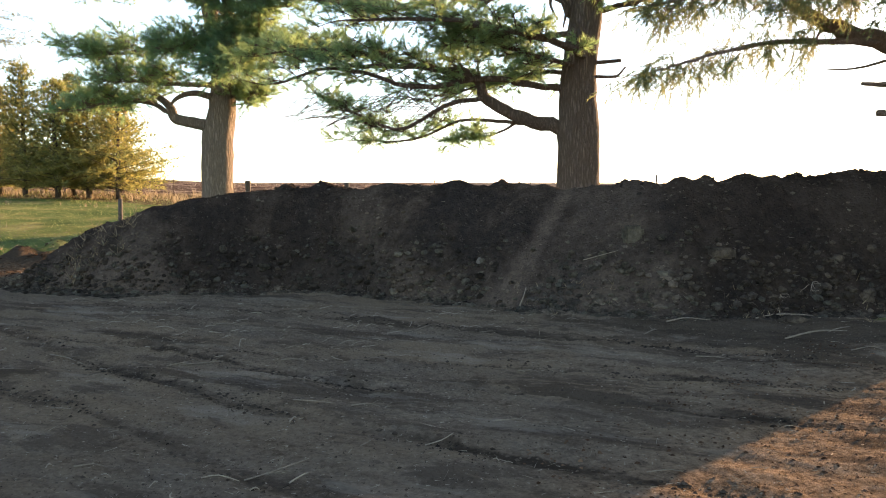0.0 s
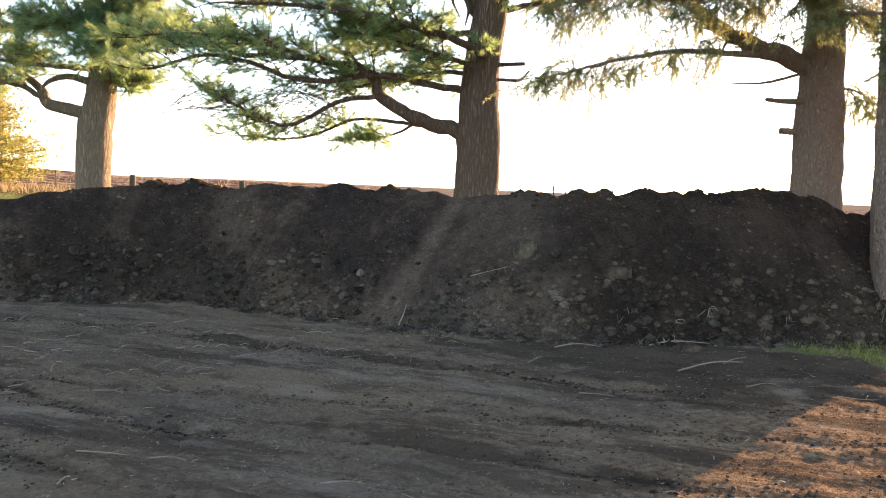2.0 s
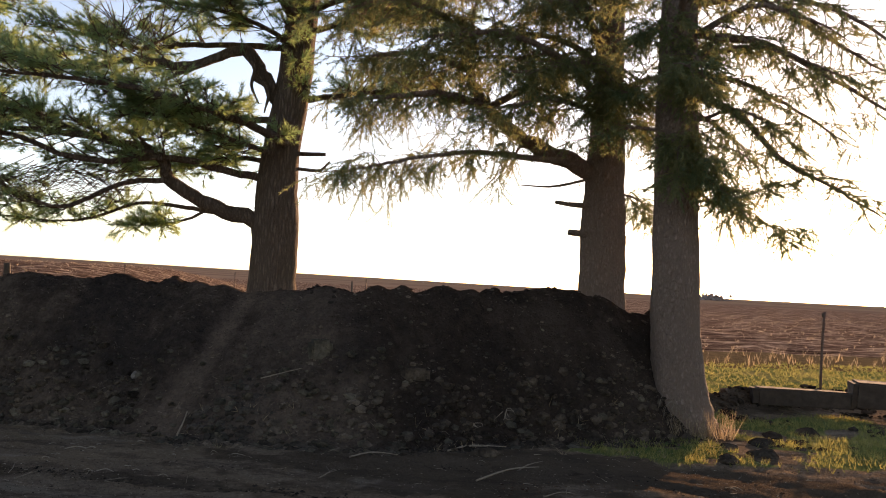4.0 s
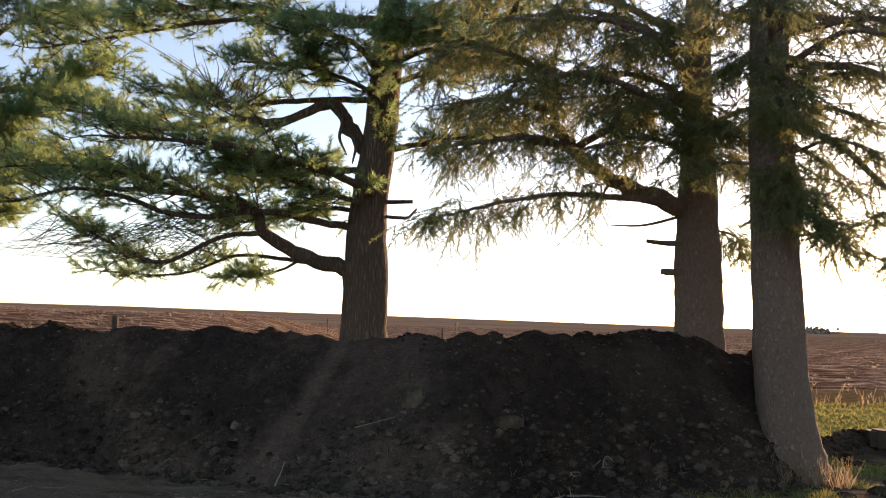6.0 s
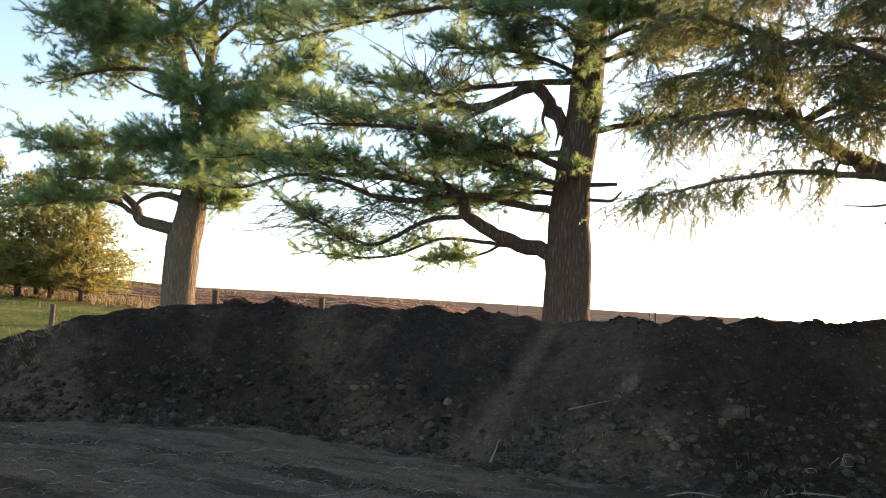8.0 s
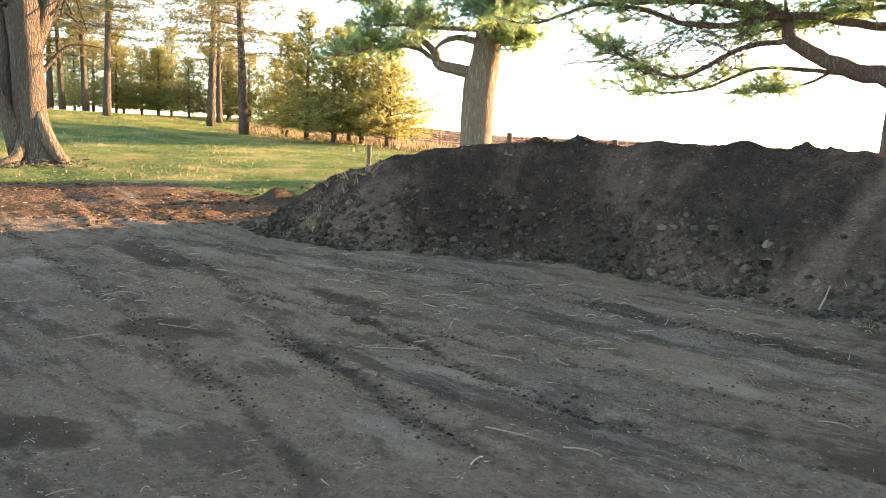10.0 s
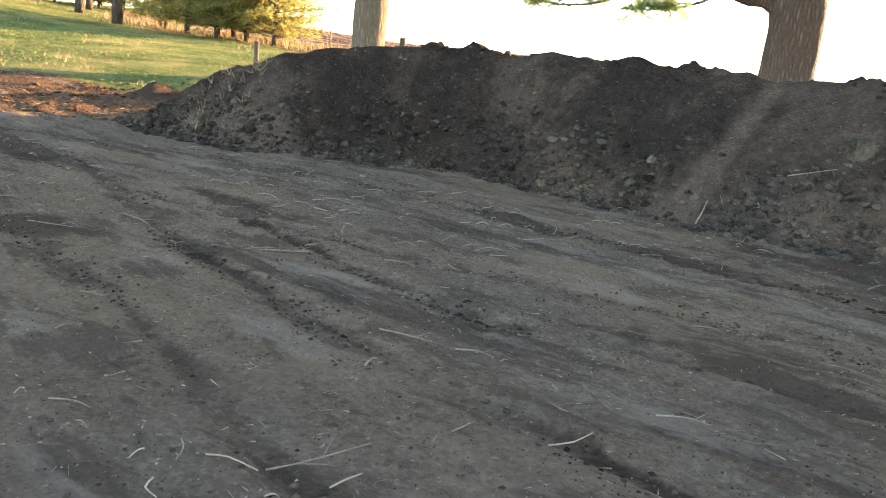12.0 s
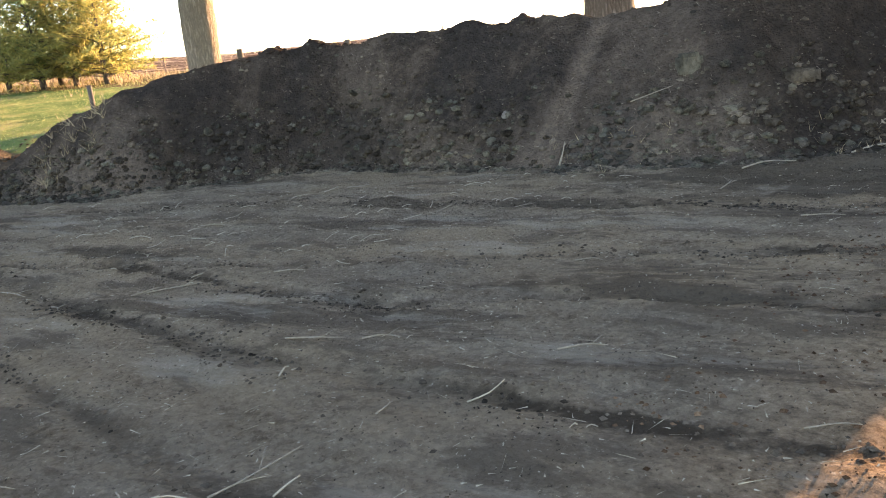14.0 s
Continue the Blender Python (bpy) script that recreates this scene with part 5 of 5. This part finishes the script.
bare = Tree("bare_tree", "leafless grey tree with a haze of thin twigs", "tree", GREY_BARK)
bx, by = -25.5, 18.6
bz = float(land_height(np.array(bx), np.array(by)))
bare.trunk([(bx, by, bz - 0.1), (bx + 0.1, by, bz + 1.5), (bx - 0.1, by, bz + 3.2), (bx + 0.2, by, bz + 7.5)], (0.24, 0.17, 0.14, 0.04), 16, sides=10)
for k in range(34):
    z = bz + 0.8 + 5.5 * (k + rng.random()) / 34
    t = 2.4 * k
    d = np.array((math.cos(t), math.sin(t), 0.75))
    ln = rng.uniform(1.0, 2.2)
    p = curve_points([(bx, by, z), np.array((bx, by, z)) + d * ln * 0.5 + rng.normal(0, 0.12, 3), np.array((bx, by, z)) + d * ln + rng.normal(0, 0.2, 3)], 8)
    bare.twigs.add(p, np.linspace(0.035, 0.01, 8), 4)
    for j in range(9):
        q = p[rng.integers(2, 8)]
        bare.twigs.add(curve_points([q, q + rng.normal(0, 0.3, 3) + d * 0.25, q + rng.normal(0, 0.45, 3) + d * 0.6], 4), np.linspace(0.012, 0.004, 4), 3)
part("branchwork", bare.twigs.mesh("branchwork", GREY_BARK), bare.ob)["kind"] = "stuff"
for o in bare.ob.children:
    o.matrix_parent_inverse = Matrix.Translation(bare.ob.location).inverted()

maple_chips = Tubes()
for k in range(90):
    at = np.array(mp(rng.normal(0.2, 0.8), 0, rng.normal(-0.7, 0.35)))
    at[2] = float(land_height(at[0], at[1])) + rng.uniform(0.0, 0.12)
    way = unit(1)[0] * (1, 1, 0.25) * rng.uniform(0.08, 0.3)
    maple_chips.add([at, at + way], (0.018, 0.012), 4, 0.3)
thing("wood_chips", maple_chips.mesh("wood_chips", DEAD_WOOD), "broken bark and split wood heaped round a maple foot", "wood chips", kind="stuff")

# a far line of trees on the horizon
def far_grove(name, x, y, wide, high, n):
    px_, py_ = x + rng.normal(0, wide, n), y + rng.normal(0, 6, n)
    dome = np.exp(-((px_ - x) / (1.3 * wide)) ** 2) * (0.6 + 0.5 * vnoise(px_ * 0.4, px_ * 0, 130))
    p = np.stack([px_, py_, land_height(px_, py_) + high * dome * rng.random(n) ** 0.8], -1)
    thing(name, lump_bank(name, p, high * (0.1 + 0.16 * rng.random(n)), HAZE, 0.9), "dim clump of trees on the far horizon", "far trees", kind="stuff")


far_grove("far_trees", 303, 500, 7, 4.2, 260)
far_grove("far_trees", 430, 560, 60, 1.6, 260)
far_grove("far_trees", 150, 640, 60, 1.8, 260)

# ---- fence ----
def fence_post(x, y, top, r=0.055, wood=True):
    z = float(ground_height(np.array(x), np.array(y)))
    p = np.array([(x, y, z - 0.1), (x + rng.normal(0, 0.01), y, (z + top) / 2), (x + rng.normal(0, 0.02), y, top)])
    ob = thing("fence_post", None, "", "fence post", "fence posts")
    ob.location = (x, y, z)
    tagged(ob, "weathered round wooden fence post" if wood else "thin rusty steel fence post")
    me = Tubes().add(curve_points(p, 7) - np.array((x, y, z)), r, 10 if wood else 6, 0.08).mesh("shaft", POST if wood else STEEL)
    shaft = part("shaft", me, ob)
    if not wood:
        part("cap", Tubes().add([(0, 0, top - z - 0.12), (0, 0, top - z - 0.02)], 0.022, 6).mesh("cap", POST), shaft, "pale painted tip")
    return top


fence_post(-8.4, 24.6, 1.86, 0.09)
fence_post(-5.6, 26.0, 1.78, 0.09)
fence_post(-7.25, 14.75, 1.45, 0.042)
fence_post(-21.2, 30.5, 2.1, 0.1)
for x, y, top in ((-13.65, 30.5, 2.0), (-3.7, 33.5, 1.92), (0.25, 33.9, 1.84), (5.3, 33.6, 1.82)):
    fence_post(x, y, top, 0.018, False)
fence_post(2.43, 12.7, 1.8, 0.013)
fence_post(12.6, 16.35, 1.64, 0.03, False)
fence_post(22.0, 15.0, 1.5, 0.03, False)
wires = Tubes()
for h in (0.45, 0.8, 1.15):
    wires.add(curve_points([(12.6, 16.35, 0.35 + h), (17, 15.7, 0.3 + h), (22, 15.0, 0.3 + h)], 8), 0.004, 4)
thing("fence_wire", wires.mesh("fence_wire", STEEL), "thin rusty strands of wire strung between steel posts", "fence wire")

# ---- grass and weeds ----
def blades(name, n, xr, yr, test, height, width, material, label, bunch=5, spread=0.5, pile_too=False):
    x, y = rng.uniform(*xr, n), rng.uniform(*yr, n)
    ok = test(x, y)
    x, y = x[ok], y[ok]
    p = np.stack([x, y, np.maximum(ground_height(x, y), pile_surface(x, y) if pile_too else -9) - 0.01], -1)
    me = needles(name, p, np.tile((0, 0, 1.0), (len(p), 1)), bunch, height, width, spread, material)
    return thing(name, me, label, "grass", kind="stuff")


def left_lawn(x, y):
    return (-0.66 * x + 0.75 * y + 0.9 * fbm(x, y, 3.0, 3, 70) > 18.9) & (x < -5.5) & (y < np.interp(x, FENCE_X, FENCE_Y) - 1)


blades("grass", 42000, (-34, -5), (6, 33), left_lawn, 0.055, 0.007, GRASS_LEAF, "short sunlit spring grass on the rise", 3, 1.0)
blades("grass", 16000, (5.0, 13.0), (9.3, 14.0), lambda x, y: right_grass(x, y) * (0.55 + 0.9 * vnoise(x * 2, y * 2, 140)) > 0.2 + 0.8 * rng.random(len(x)), 0.075, 0.007, ROUGH_LEAF, "bright tufts of grass round the spruce foot", 4)
blades("grass", 8000, (7.5, 30), (14.6, 21.5), lambda x, y: y + 0.5 * fbm(x, y, 3, 3, 70) > 15.2, 0.1, 0.014, ROUGH_LEAF, "rough grass strip beside the field", 4, 0.8)
blades("dry_grass", 13000, (-32, 32), (18, 36), lambda x, y: (abs(y - np.interp(x, FENCE_X, FENCE_Y) + 1.8) < 2.2 + 1.6 * fbm(x, y, 3, 3, 77)) & ((x < 5) | (rng.random(len(x)) < 0.2)), 0.24, 0.018, DRY_LEAF, "tall dry fence-line grass and weeds", 4, 0.4)
blades("dry_grass", 2600, (-34, -5), (6, 33), lambda x, y: left_lawn(x, y) & (fbm(x, y, 2.2, 3, 78) > 0.1), 0.14, 0.016, DRY_LEAF, "withered tufts among the grass on the rise", 4)
blades("corn_stubble", 11000, (-40, 60), (25, 75), lambda x, y: (y > np.interp(x, FENCE_X, FENCE_Y) + 0.5) & (np.sin(7 * (y - 0.1 * x)) > 0.3), 0.12, 0.034, STUBBLE, "broken pale crop stubble on ploughed soil", 3, 1.2)
blades("dry_grass", 110, (-7.4, -5.4), (12.2, 13.4), lambda x, y: np.hypot(x + 6.45, (y - 12.8) * 1.4) + 0.5 * fbm(x, y, 0.4, 2, 79) < 0.6, 0.2, 0.01, DRY_LEAF, "dead grass clump on the pile's end", 7, 1.0, True)
blades("dry_grass", 60, (6.3, 7.4), (11.2, 11.6), lambda x, y: x > 0, 0.34, 0.008, DRY_LEAF, "dry weed stalks against the trunk foot", 5, 0.45)
blades("dry_grass", 260, (0.2, 6.8), (10.2, 11.8), lambda x, y: (fbm(x, y, 0.6, 2, 99) > 0.15) & (y < np.interp(x, TOE_X, TOE_Y) + 0.5), 0.12, 0.009, DRY_LEAF, "dead weeds and roots along the pile's foot", 4, 1.3, True)

# ---- litter on the yard ----
def twig_thing(pts, r, label="pale bleached twig lying on the dirt", lift=0.012, name="twig", forks=1):
    p = np.array([(x, y, max(float(ground_height(np.array(x), np.array(y))), float(pile_surface(np.array(x), np.array(y))) if y > 10.3 else -9) + lift + dz) for x, y, dz in pts])
    c = curve_points(p, 9)
    ob = thing(name, None, label, "twig", "sticks on the yard")
    ob.location = p[0]
    stem = part("stem", Tubes().add(c - p[0], np.linspace(r, r * 0.45, 9), 6, 0.25).mesh("stem", STICK), ob)
    for k in range(forks):
        i = 3 + 2 * k
        d = (c[-1] - c[0]) * 0.25
        side = np.array((-d[1], d[0], 0)) * (1 if k % 2 else -1)
        part("shoot", Tubes().add(np.array([c[i], c[i] + d * 0.6 + side * 0.6 + (0, 0, 0.015), c[i] + d + side + (0, 0, 0.02)]) - p[0], (r * 0.5, r * 0.4, r * 0.2), 5).mesh("shoot", STICK), stem)


twig_thing([(-0.95, 4.54, 0), (-0.84, 4.66, 0.012), (-0.68, 4.89, 0.01)], 0.005, forks=2)
twig_thing([(3.28, 9.14, 0.01), (3.7, 9.45, 0.03), (4.12, 9.76, 0.02)], 0.011, "bleached broken branch lying at the pile's foot", forks=0)
twig_thing([(3.85, 9.72, 0.01), (4.0, 9.8, 0.015), (4.2, 9.88, 0.01)], 0.009, "bleached broken branch lying at the pile's foot", forks=0)
twig_thing([(1.27, 11.45, 0.05), (1.74, 11.43, 0.0)], 0.008, "pale stick stuck in the pile's face", 0.05, forks=0)
twig_thing([(0.42, 10.95, 0.02), (0.47, 11.05, 0.15), (0.5, 11.15, 0.2)], 0.012, "pale stick stuck in the pile's face", 0.02, forks=0)
for x, y, ln, a in ((-1.61, 7.55, 0.26, -10), (-0.63, 9.3, 0.16, 25), (-3.24, 7.08, 0.22, -45), (-1.94, 11.18, 0.3, 0), (-2.85, 5.81, 0.15, 10), (-2.4, 7.3, 0.4, 20), (-2.6, 7.25, 0.25, 60),
                    (0.1, 9.2, 0.2, 30), (-4.6, 6.4, 0.4, 70), (-4.2, 6.9, 0.4, 5), (-3.9, 7.5, 0.3, -10), (1.9, 9.4, 0.3, 60), (2.3, 8.0, 0.3, -5), (3.9, 8.6, 0.35, 15), (-0.3, 8.0, 0.14, 80), (0.6, 7.3, 0.2, -15),
                    (-0.4, 5.2, 0.12, 70), (-1.3, 4.5, 0.2, -60), (-1.9, 4.6, 0.2, 5), (-0.6, 6.1, 0.22, -5), (-1.0, 6.1, 0.3, 8), (0.5, 5.8, 0.25, 4), (1.4, 4.9, 0.2, -8), (-5.6, 7.6, 0.4, 20), (4.6, 8.3, 0.4, 10), (5.1, 8.35, 0.15, 0), (-3.0, 9.4, 0.3, -10)):
    c, s = math.cos(radians(a)) * ln / 2, math.sin(radians(a)) * ln / 2
    twig_thing([(x - c, y - s, 0), (x + 0.02, y, 0.012), (x + c, y + s, 0.006)], 0.0042 + 0.0016 * (ln > 0.2), forks=2 if ln > 0.2 else 1)

n = 7000
x, y = rng.uniform(-9.5, 8.5, n), 3.2 + rng.random(n) ** 1.3 * 8.5
keep = y < np.interp(x, TOE_X, TOE_Y)
x, y = x[keep], y[keep]
p = np.stack([x, y, ground_height(x, y) + 0.006], -1)
d = unit(len(p)) * (1, 1, 0.15)
d /= np.linalg.norm(d, axis=1)[:, None]
half = len(p) // 5
litter = [needles("straw_litter", p[half:], d[half:], 1, 0.028, 0.0065, 0.05, STRAW), needles("straw_litter", p[:half], d[:half], 1, 0.1, 0.005, 0.05, STRAW)]
for me in litter:
    thing("straw_litter", me, "scattered straw and wood chips on the dirt", "litter", kind="stuff")
# bent stalks, thicker where the wheels left them
stalks = Tubes()
for k in range(900):
    x0, y0 = rng.uniform(-8.5, 6.5), 3.6 + 7.8 * rng.random() ** 1.2
    if y0 > np.interp(x0, TOE_X, TOE_Y) - 0.1 or vnoise(x0 * 0.7, y0 * 0.7, 160) < 0.25 + 0.35 * rng.random() + 0.3 * smooth(-1.0, 2.0, x0):
        continue
    a, ln = rng.normal(-0.35, 0.9), 0.05 + 0.2 * rng.random() ** 2.2
    turn = rng.normal(0, 0.45)
    mid = np.array((x0 + math.cos(a) * ln * 0.5, y0 + math.sin(a) * ln * 0.5))
    end = mid + np.array((math.cos(a + turn), math.sin(a + turn))) * ln * 0.5
    xs, ys = np.array((x0, mid[0], end[0])), np.array((y0, mid[1], end[1]))
    p = np.stack([xs, ys, ground_height(xs, ys) + np.array((0.006, 0.012 + 0.15 * ln * rng.random(), 0.006 + 0.25 * ln * rng.random() ** 3))], -1)
    stalks.add(curve_points(p, 5), np.linspace(0.0038, 0.0024, 5) * rng.uniform(0.7, 1.5), 4)
thing("straw_stalks", stalks.mesh("straw_stalks", STRAW), "pale bent stalks and rootlets lying on the dirt", "litter", kind="stuff")
n = 2600
x, y = rng.uniform(-18, -8.0, n), rng.uniform(10.5, 19, n)
p = np.stack([x, y, ground_height(x, y) + 0.03], -1)
d = unit(n) * (1, 1, 0.2)
thing("straw_litter", needles("straw_litter", p, d, 1, 0.11, 0.009, 0.1, STICK), "pale straw scattered over churned brown soil", "litter", kind="stuff")
n = 1700
x = rng.uniform(-8.4, 6.8, n)
w = rng.random(n) ** 1.4
y = np.interp(x, TOE_X, TOE_Y) * (1 - w) + np.interp(x, CREST_X, CREST_Y) * w
p = np.stack([x, y, pile_surface(x, y) + 0.01], -1)
d = unit(n) * (1, 0.6, 0.7) + (0, -0.3, 0)
thing("root_litter", needles("root_litter", p, d, 1, 0.06, 0.005, 0.1, STICK), "pale roots and stalks poking out of the pile", "litter", kind="stuff")

n = 17000
x, y = rng.uniform(-9.5, 8.5, n), 3.2 + rng.random(n) ** 1.6 * 8.8
near_rut = np.min([line_distance(x, y, pts) for pts in RUTS], axis=0)
keep = (y < np.interp(x, TOE_X, TOE_Y) + 0.2) & (rng.random(n) < 0.25 + 0.75 * np.exp(-(near_rut / 0.16) ** 2) + 0.4 * smooth(0.55, 0.7, vnoise(x, y, 88)))
x, y = x[keep], y[keep]
size = (0.004 + 0.011 * rng.random(len(x)) ** 3.5) * (1 + 0.7 * np.exp(-(near_rut[keep] / 0.16) ** 2))
thing("soil_crumbs", lump_bank("soil_crumbs", np.stack([x, y, ground_height(x, y) + 0.2 * size], -1), size, CRUMB, small=True), "loose crumbs of soil strewn over the yard", "soil", kind="stuff")

# ragged dark edges thrown up by the wheels
px_, py_ = [], []
for k, pts in enumerate(RUTS):
    c = curve_points([(a, b, 0) for a, b in pts], 2600)
    gate = vnoise(c[:, 0] * 1.6, c[:, 1] * 1.6, 101 + k) > 0.35 + 0.5 * rng.random(2600)
    side = fbm(c[:, 0], c[:, 1], 0.6, 4, 30 + k) * 0.09
    px_.append((c[:, 0] + rng.normal(0, 0.09, 2600))[gate])
    py_.append((c[:, 1] + side + rng.normal(0, 0.07, 2600))[gate])
x, y = np.concatenate(px_), np.concatenate(py_)
keep = (y > 3.0) & (y < np.interp(x, TOE_X, TOE_Y))
x, y = x[keep], y[keep]
size = 0.005 + 0.016 * rng.random(len(x)) ** 3
thing("rut_clods", lump_bank("rut_clods", np.stack([x, y, ground_height(x, y) + 0.1 * size], -1), size, CLOD, 0.6, small=True), "dark soil broken up along the wheel ruts", "soil", kind="stuff")

# churned clods where the yard meets the grass
CHURN = soil_material("churned", (0.06, 0.034, 0.02), (0.12, 0.07, 0.042), (0.2, 0.13, 0.08), 0.5, 1.3)
n = 6500
x, y = rng.uniform(-17, -7.5, n), rng.uniform(10.5, 20, n)
u = -0.66 * x + 0.75 * y
keep = (u > 15.2 + 0.8 * fbm(x, y, 2, 2, 81)) & (u < 19.6) & (fbm(x, y, 1.4, 3, 82) > -0.15)
x, y = x[keep], y[keep]
size = 0.015 + 0.05 * rng.random(len(x)) ** 5
thing("churned_soil", lump_bank("churned_soil", np.stack([x, y, ground_height(x, y)], -1), size, CHURN, 0.5), "churned brown soil lumps at the lawn edge", "soil", kind="stuff")
n = 1700
x, y = rng.uniform(7.2, 13, n), rng.uniform(10.5, 15, n)
keep = ((fbm(x, y, 1.0, 3, 83) > 0.2) | (line_distance(x, y, [(7.4, 13.2), (9.0, 13.9), (11.5, 14.6)]) < 0.6)) & (np.hypot(x - 6.9, y - 11.9) > 0.6)
x, y = x[keep], y[keep]
size = 0.02 + 0.08 * rng.random(len(x)) ** 3
thing("churned_soil", lump_bank("churned_soil", np.stack([x, y, ground_height(x, y)], -1), size, CLOD), "dark soil lumps among the grass", "soil", kind="stuff")

# ---- stones and slabs ----
def rock(name, at, size, label, material, turn=0.0, category="stone", block=0.0):
    bm = bmesh.new()
    if block:
        bmesh.ops.create_cube(bm, size=1.6)
        bmesh.ops.bevel(bm, geom=bm.edges[:], offset=block, segments=2, affect="EDGES")
        bmesh.ops.subdivide_edges(bm, edges=bm.edges[:], cuts=2, use_grid_fill=True)
    else:
        bmesh.ops.create_icosphere(bm, subdivisions=3, radius=1.0)
    for v in bm.verts:
        v.co *= 1 + (0.05 if block else 0.3) * noise.noise(v.co * 1.6 + Vector(at))
        v.co = Vector((v.co.x * size[0], v.co.y * size[1], v.co.z * size[2]))
    me = bpy.data.meshes.new(name)
    bm.to_mesh(me)
    bm.free()
    me.materials.append(material)
    ob = thing(name, me, label, category)
    ob.matrix_basis = pose(*at, 0, 0, turn)
    return ob


def on_pile(x, y, lift=0.0):
    return (x, y, float(pile_surface(np.array(x), np.array(y))) + lift)


rock("stone", on_pile(-0.2, 12.15), (0.055, 0.045, 0.055), "pale grey stone in the pile's face", STONE)
rock("soil_slab", on_pile(1.95, 11.6), (0.17, 0.13, 0.17), "flat clay slab lodged in the pile's face", PALE_CLOD, 10, "clay slab", 0.25)
rock("soil_slab", on_pile(3.05, 11.2), (0.22, 0.1, 0.09), "flat clay slab lodged in the pile's face", CLOD, -8, "clay slab", 0.25)
for x, y, s in ((4.6, 11.5, 0.09), (5.1, 11.7, 0.08), (3.6, 11.0, 0.06), (2.3, 11.0, 0.07), (-2.0, 12.9, 0.06), (-4.0, 12.9, 0.07), (0.9, 10.9, 0.08), (1.5, 10.8, 0.07), (2.2, 10.55, 0.09), (4.9, 11.2, 0.08), (-6.0, 12.2, 0.1), (-7.2, 12.4, 0.1)):
    rock("clod", on_pile(x, y, -0.4 * s), (s, s * 0.9, s * 0.8), "large lump of soil resting on the pile", CLOD, 37 * s * 100, "clod")
rock("concrete_block", (9.9, 13.35, 0.27), (1.0, 0.16, 0.17), "long weathered concrete block half sunk in soil", CONCRETE, -18, "block", 0.1)
rock("concrete_block", (11.2, 12.9, 0.38), (0.75, 0.35, 0.26), "broken concrete slab resting on soil", CONCRETE, -30, "block", 0.1)


# crumbled lumps along the crest
n = 420
x = rng.uniform(-6.5, 6.0, n)
x = x[vnoise(x * 2.2, x * 0, 120) > 0.35 + 0.3 * rng.random(n)]
y = np.interp(x, CREST_X, CREST_Y) - 0.1 + rng.normal(0, 0.12, len(x))
size = 0.018 + 0.04 * rng.random(len(x)) ** 2
part("crest_rubble", lump_bank("crest_rubble", np.stack([x, y, pile_surface(x, y)], -1), size, SOIL), pile, "crumbled lumps along the crest")["kind"] = "stuff"

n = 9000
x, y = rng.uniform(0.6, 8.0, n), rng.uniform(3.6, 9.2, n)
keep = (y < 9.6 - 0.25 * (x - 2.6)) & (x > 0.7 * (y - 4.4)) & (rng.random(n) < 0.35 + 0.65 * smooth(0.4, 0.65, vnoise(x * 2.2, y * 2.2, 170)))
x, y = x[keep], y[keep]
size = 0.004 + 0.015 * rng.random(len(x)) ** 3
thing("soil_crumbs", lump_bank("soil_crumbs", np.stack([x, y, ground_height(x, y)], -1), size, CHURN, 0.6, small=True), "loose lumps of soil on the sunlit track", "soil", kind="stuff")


def root_tangle(x, y, z, n, size, label, lean):
    """Thin bent roots hanging from one place."""
    t = Tubes()
    for k in range(n):
        a, b = rng.normal(size=3) * size * (0.5, 0.25, 0.4), rng.normal(size=3) * size * (0.5, 0.25, 0.4)
        p = curve_points([a * 0.3, a + np.array(lean) * size, a + b * 0.6 + np.array(lean) * size * 2], 7)
        t.add(p, np.linspace(0.005, 0.002, 7), 5, 0.2)
    ob = thing("root_tangle", t.mesh("root_tangle", STICK), label, "roots", kind="stuff")
    ob.location = (x, y, z)


root_tangle(4.05, 10.72, 0.42, 6, 0.13, "pale bent roots sticking out of the pile's foot", (0.1, -0.25, -0.2))
root_tangle(3.6, 10.5, 0.3, 4, 0.09, "thin pale roots at the pile's foot", (0.2, -0.2, -0.1))
root_tangle(6.55, 11.42, 0.42, 16, 0.24, "tangle of pale dead roots against the spruce foot", (0.1, -0.1, -0.5))
twig_thing([(3.3, 10.42, 0.0), (3.6, 10.46, 0.03), (3.98, 10.45, 0.02)], 0.011, "grey weathered stick half buried at the pile's foot", forks=1)
twig_thing([(2.2, 10.15, 0.0), (2.45, 10.2, 0.02), (2.7, 10.15, 0.01)], 0.01, "grey weathered stick half buried at the pile's foot", forks=1)
for x, y, s in ((6.42, 9.95, 0.11), (7.05, 10.2, 0.14), (7.5, 10.9, 0.13), (8.0, 11.4, 0.12), (8.7, 11.6, 0.16), (6.9, 10.7, 0.09), (3.7, 10.2, 0.1)):
    rock("clod", (x, y, float(ground_height(np.array(x), np.array(y)))), (s * 1.3, s, s * 0.7), "dark lump of soil among grass tufts", CLOD, 37 * s * 100, "clod")

# fine grit over the nearer yard
for count, stuff in ((12000, CRUMB), (9000, CLOD), (3500, STRAW)):
    x, y = rng.uniform(-6.5, 6.5, count), 3.0 + rng.random(count) ** 1.5 * 7.0
    keep = (y < np.interp(x, TOE_X, TOE_Y)) & (vnoise(x * 0.9 + 0.5 * y, y * 1.8, 150) > 0.25 + 0.5 * rng.random(count))
    x, y = x[keep], y[keep]
    way = unit(len(x)) * (1, 1, 0.5)
    me = needles("soil_grit", np.stack([x, y, ground_height(x, y) + 0.004], -1), way, 1, 0.013, 0.009, 0.1, stuff)
    thing("soil_grit", me, "fine grit and chaff strewn on the dirt yard", "grit", kind="stuff")
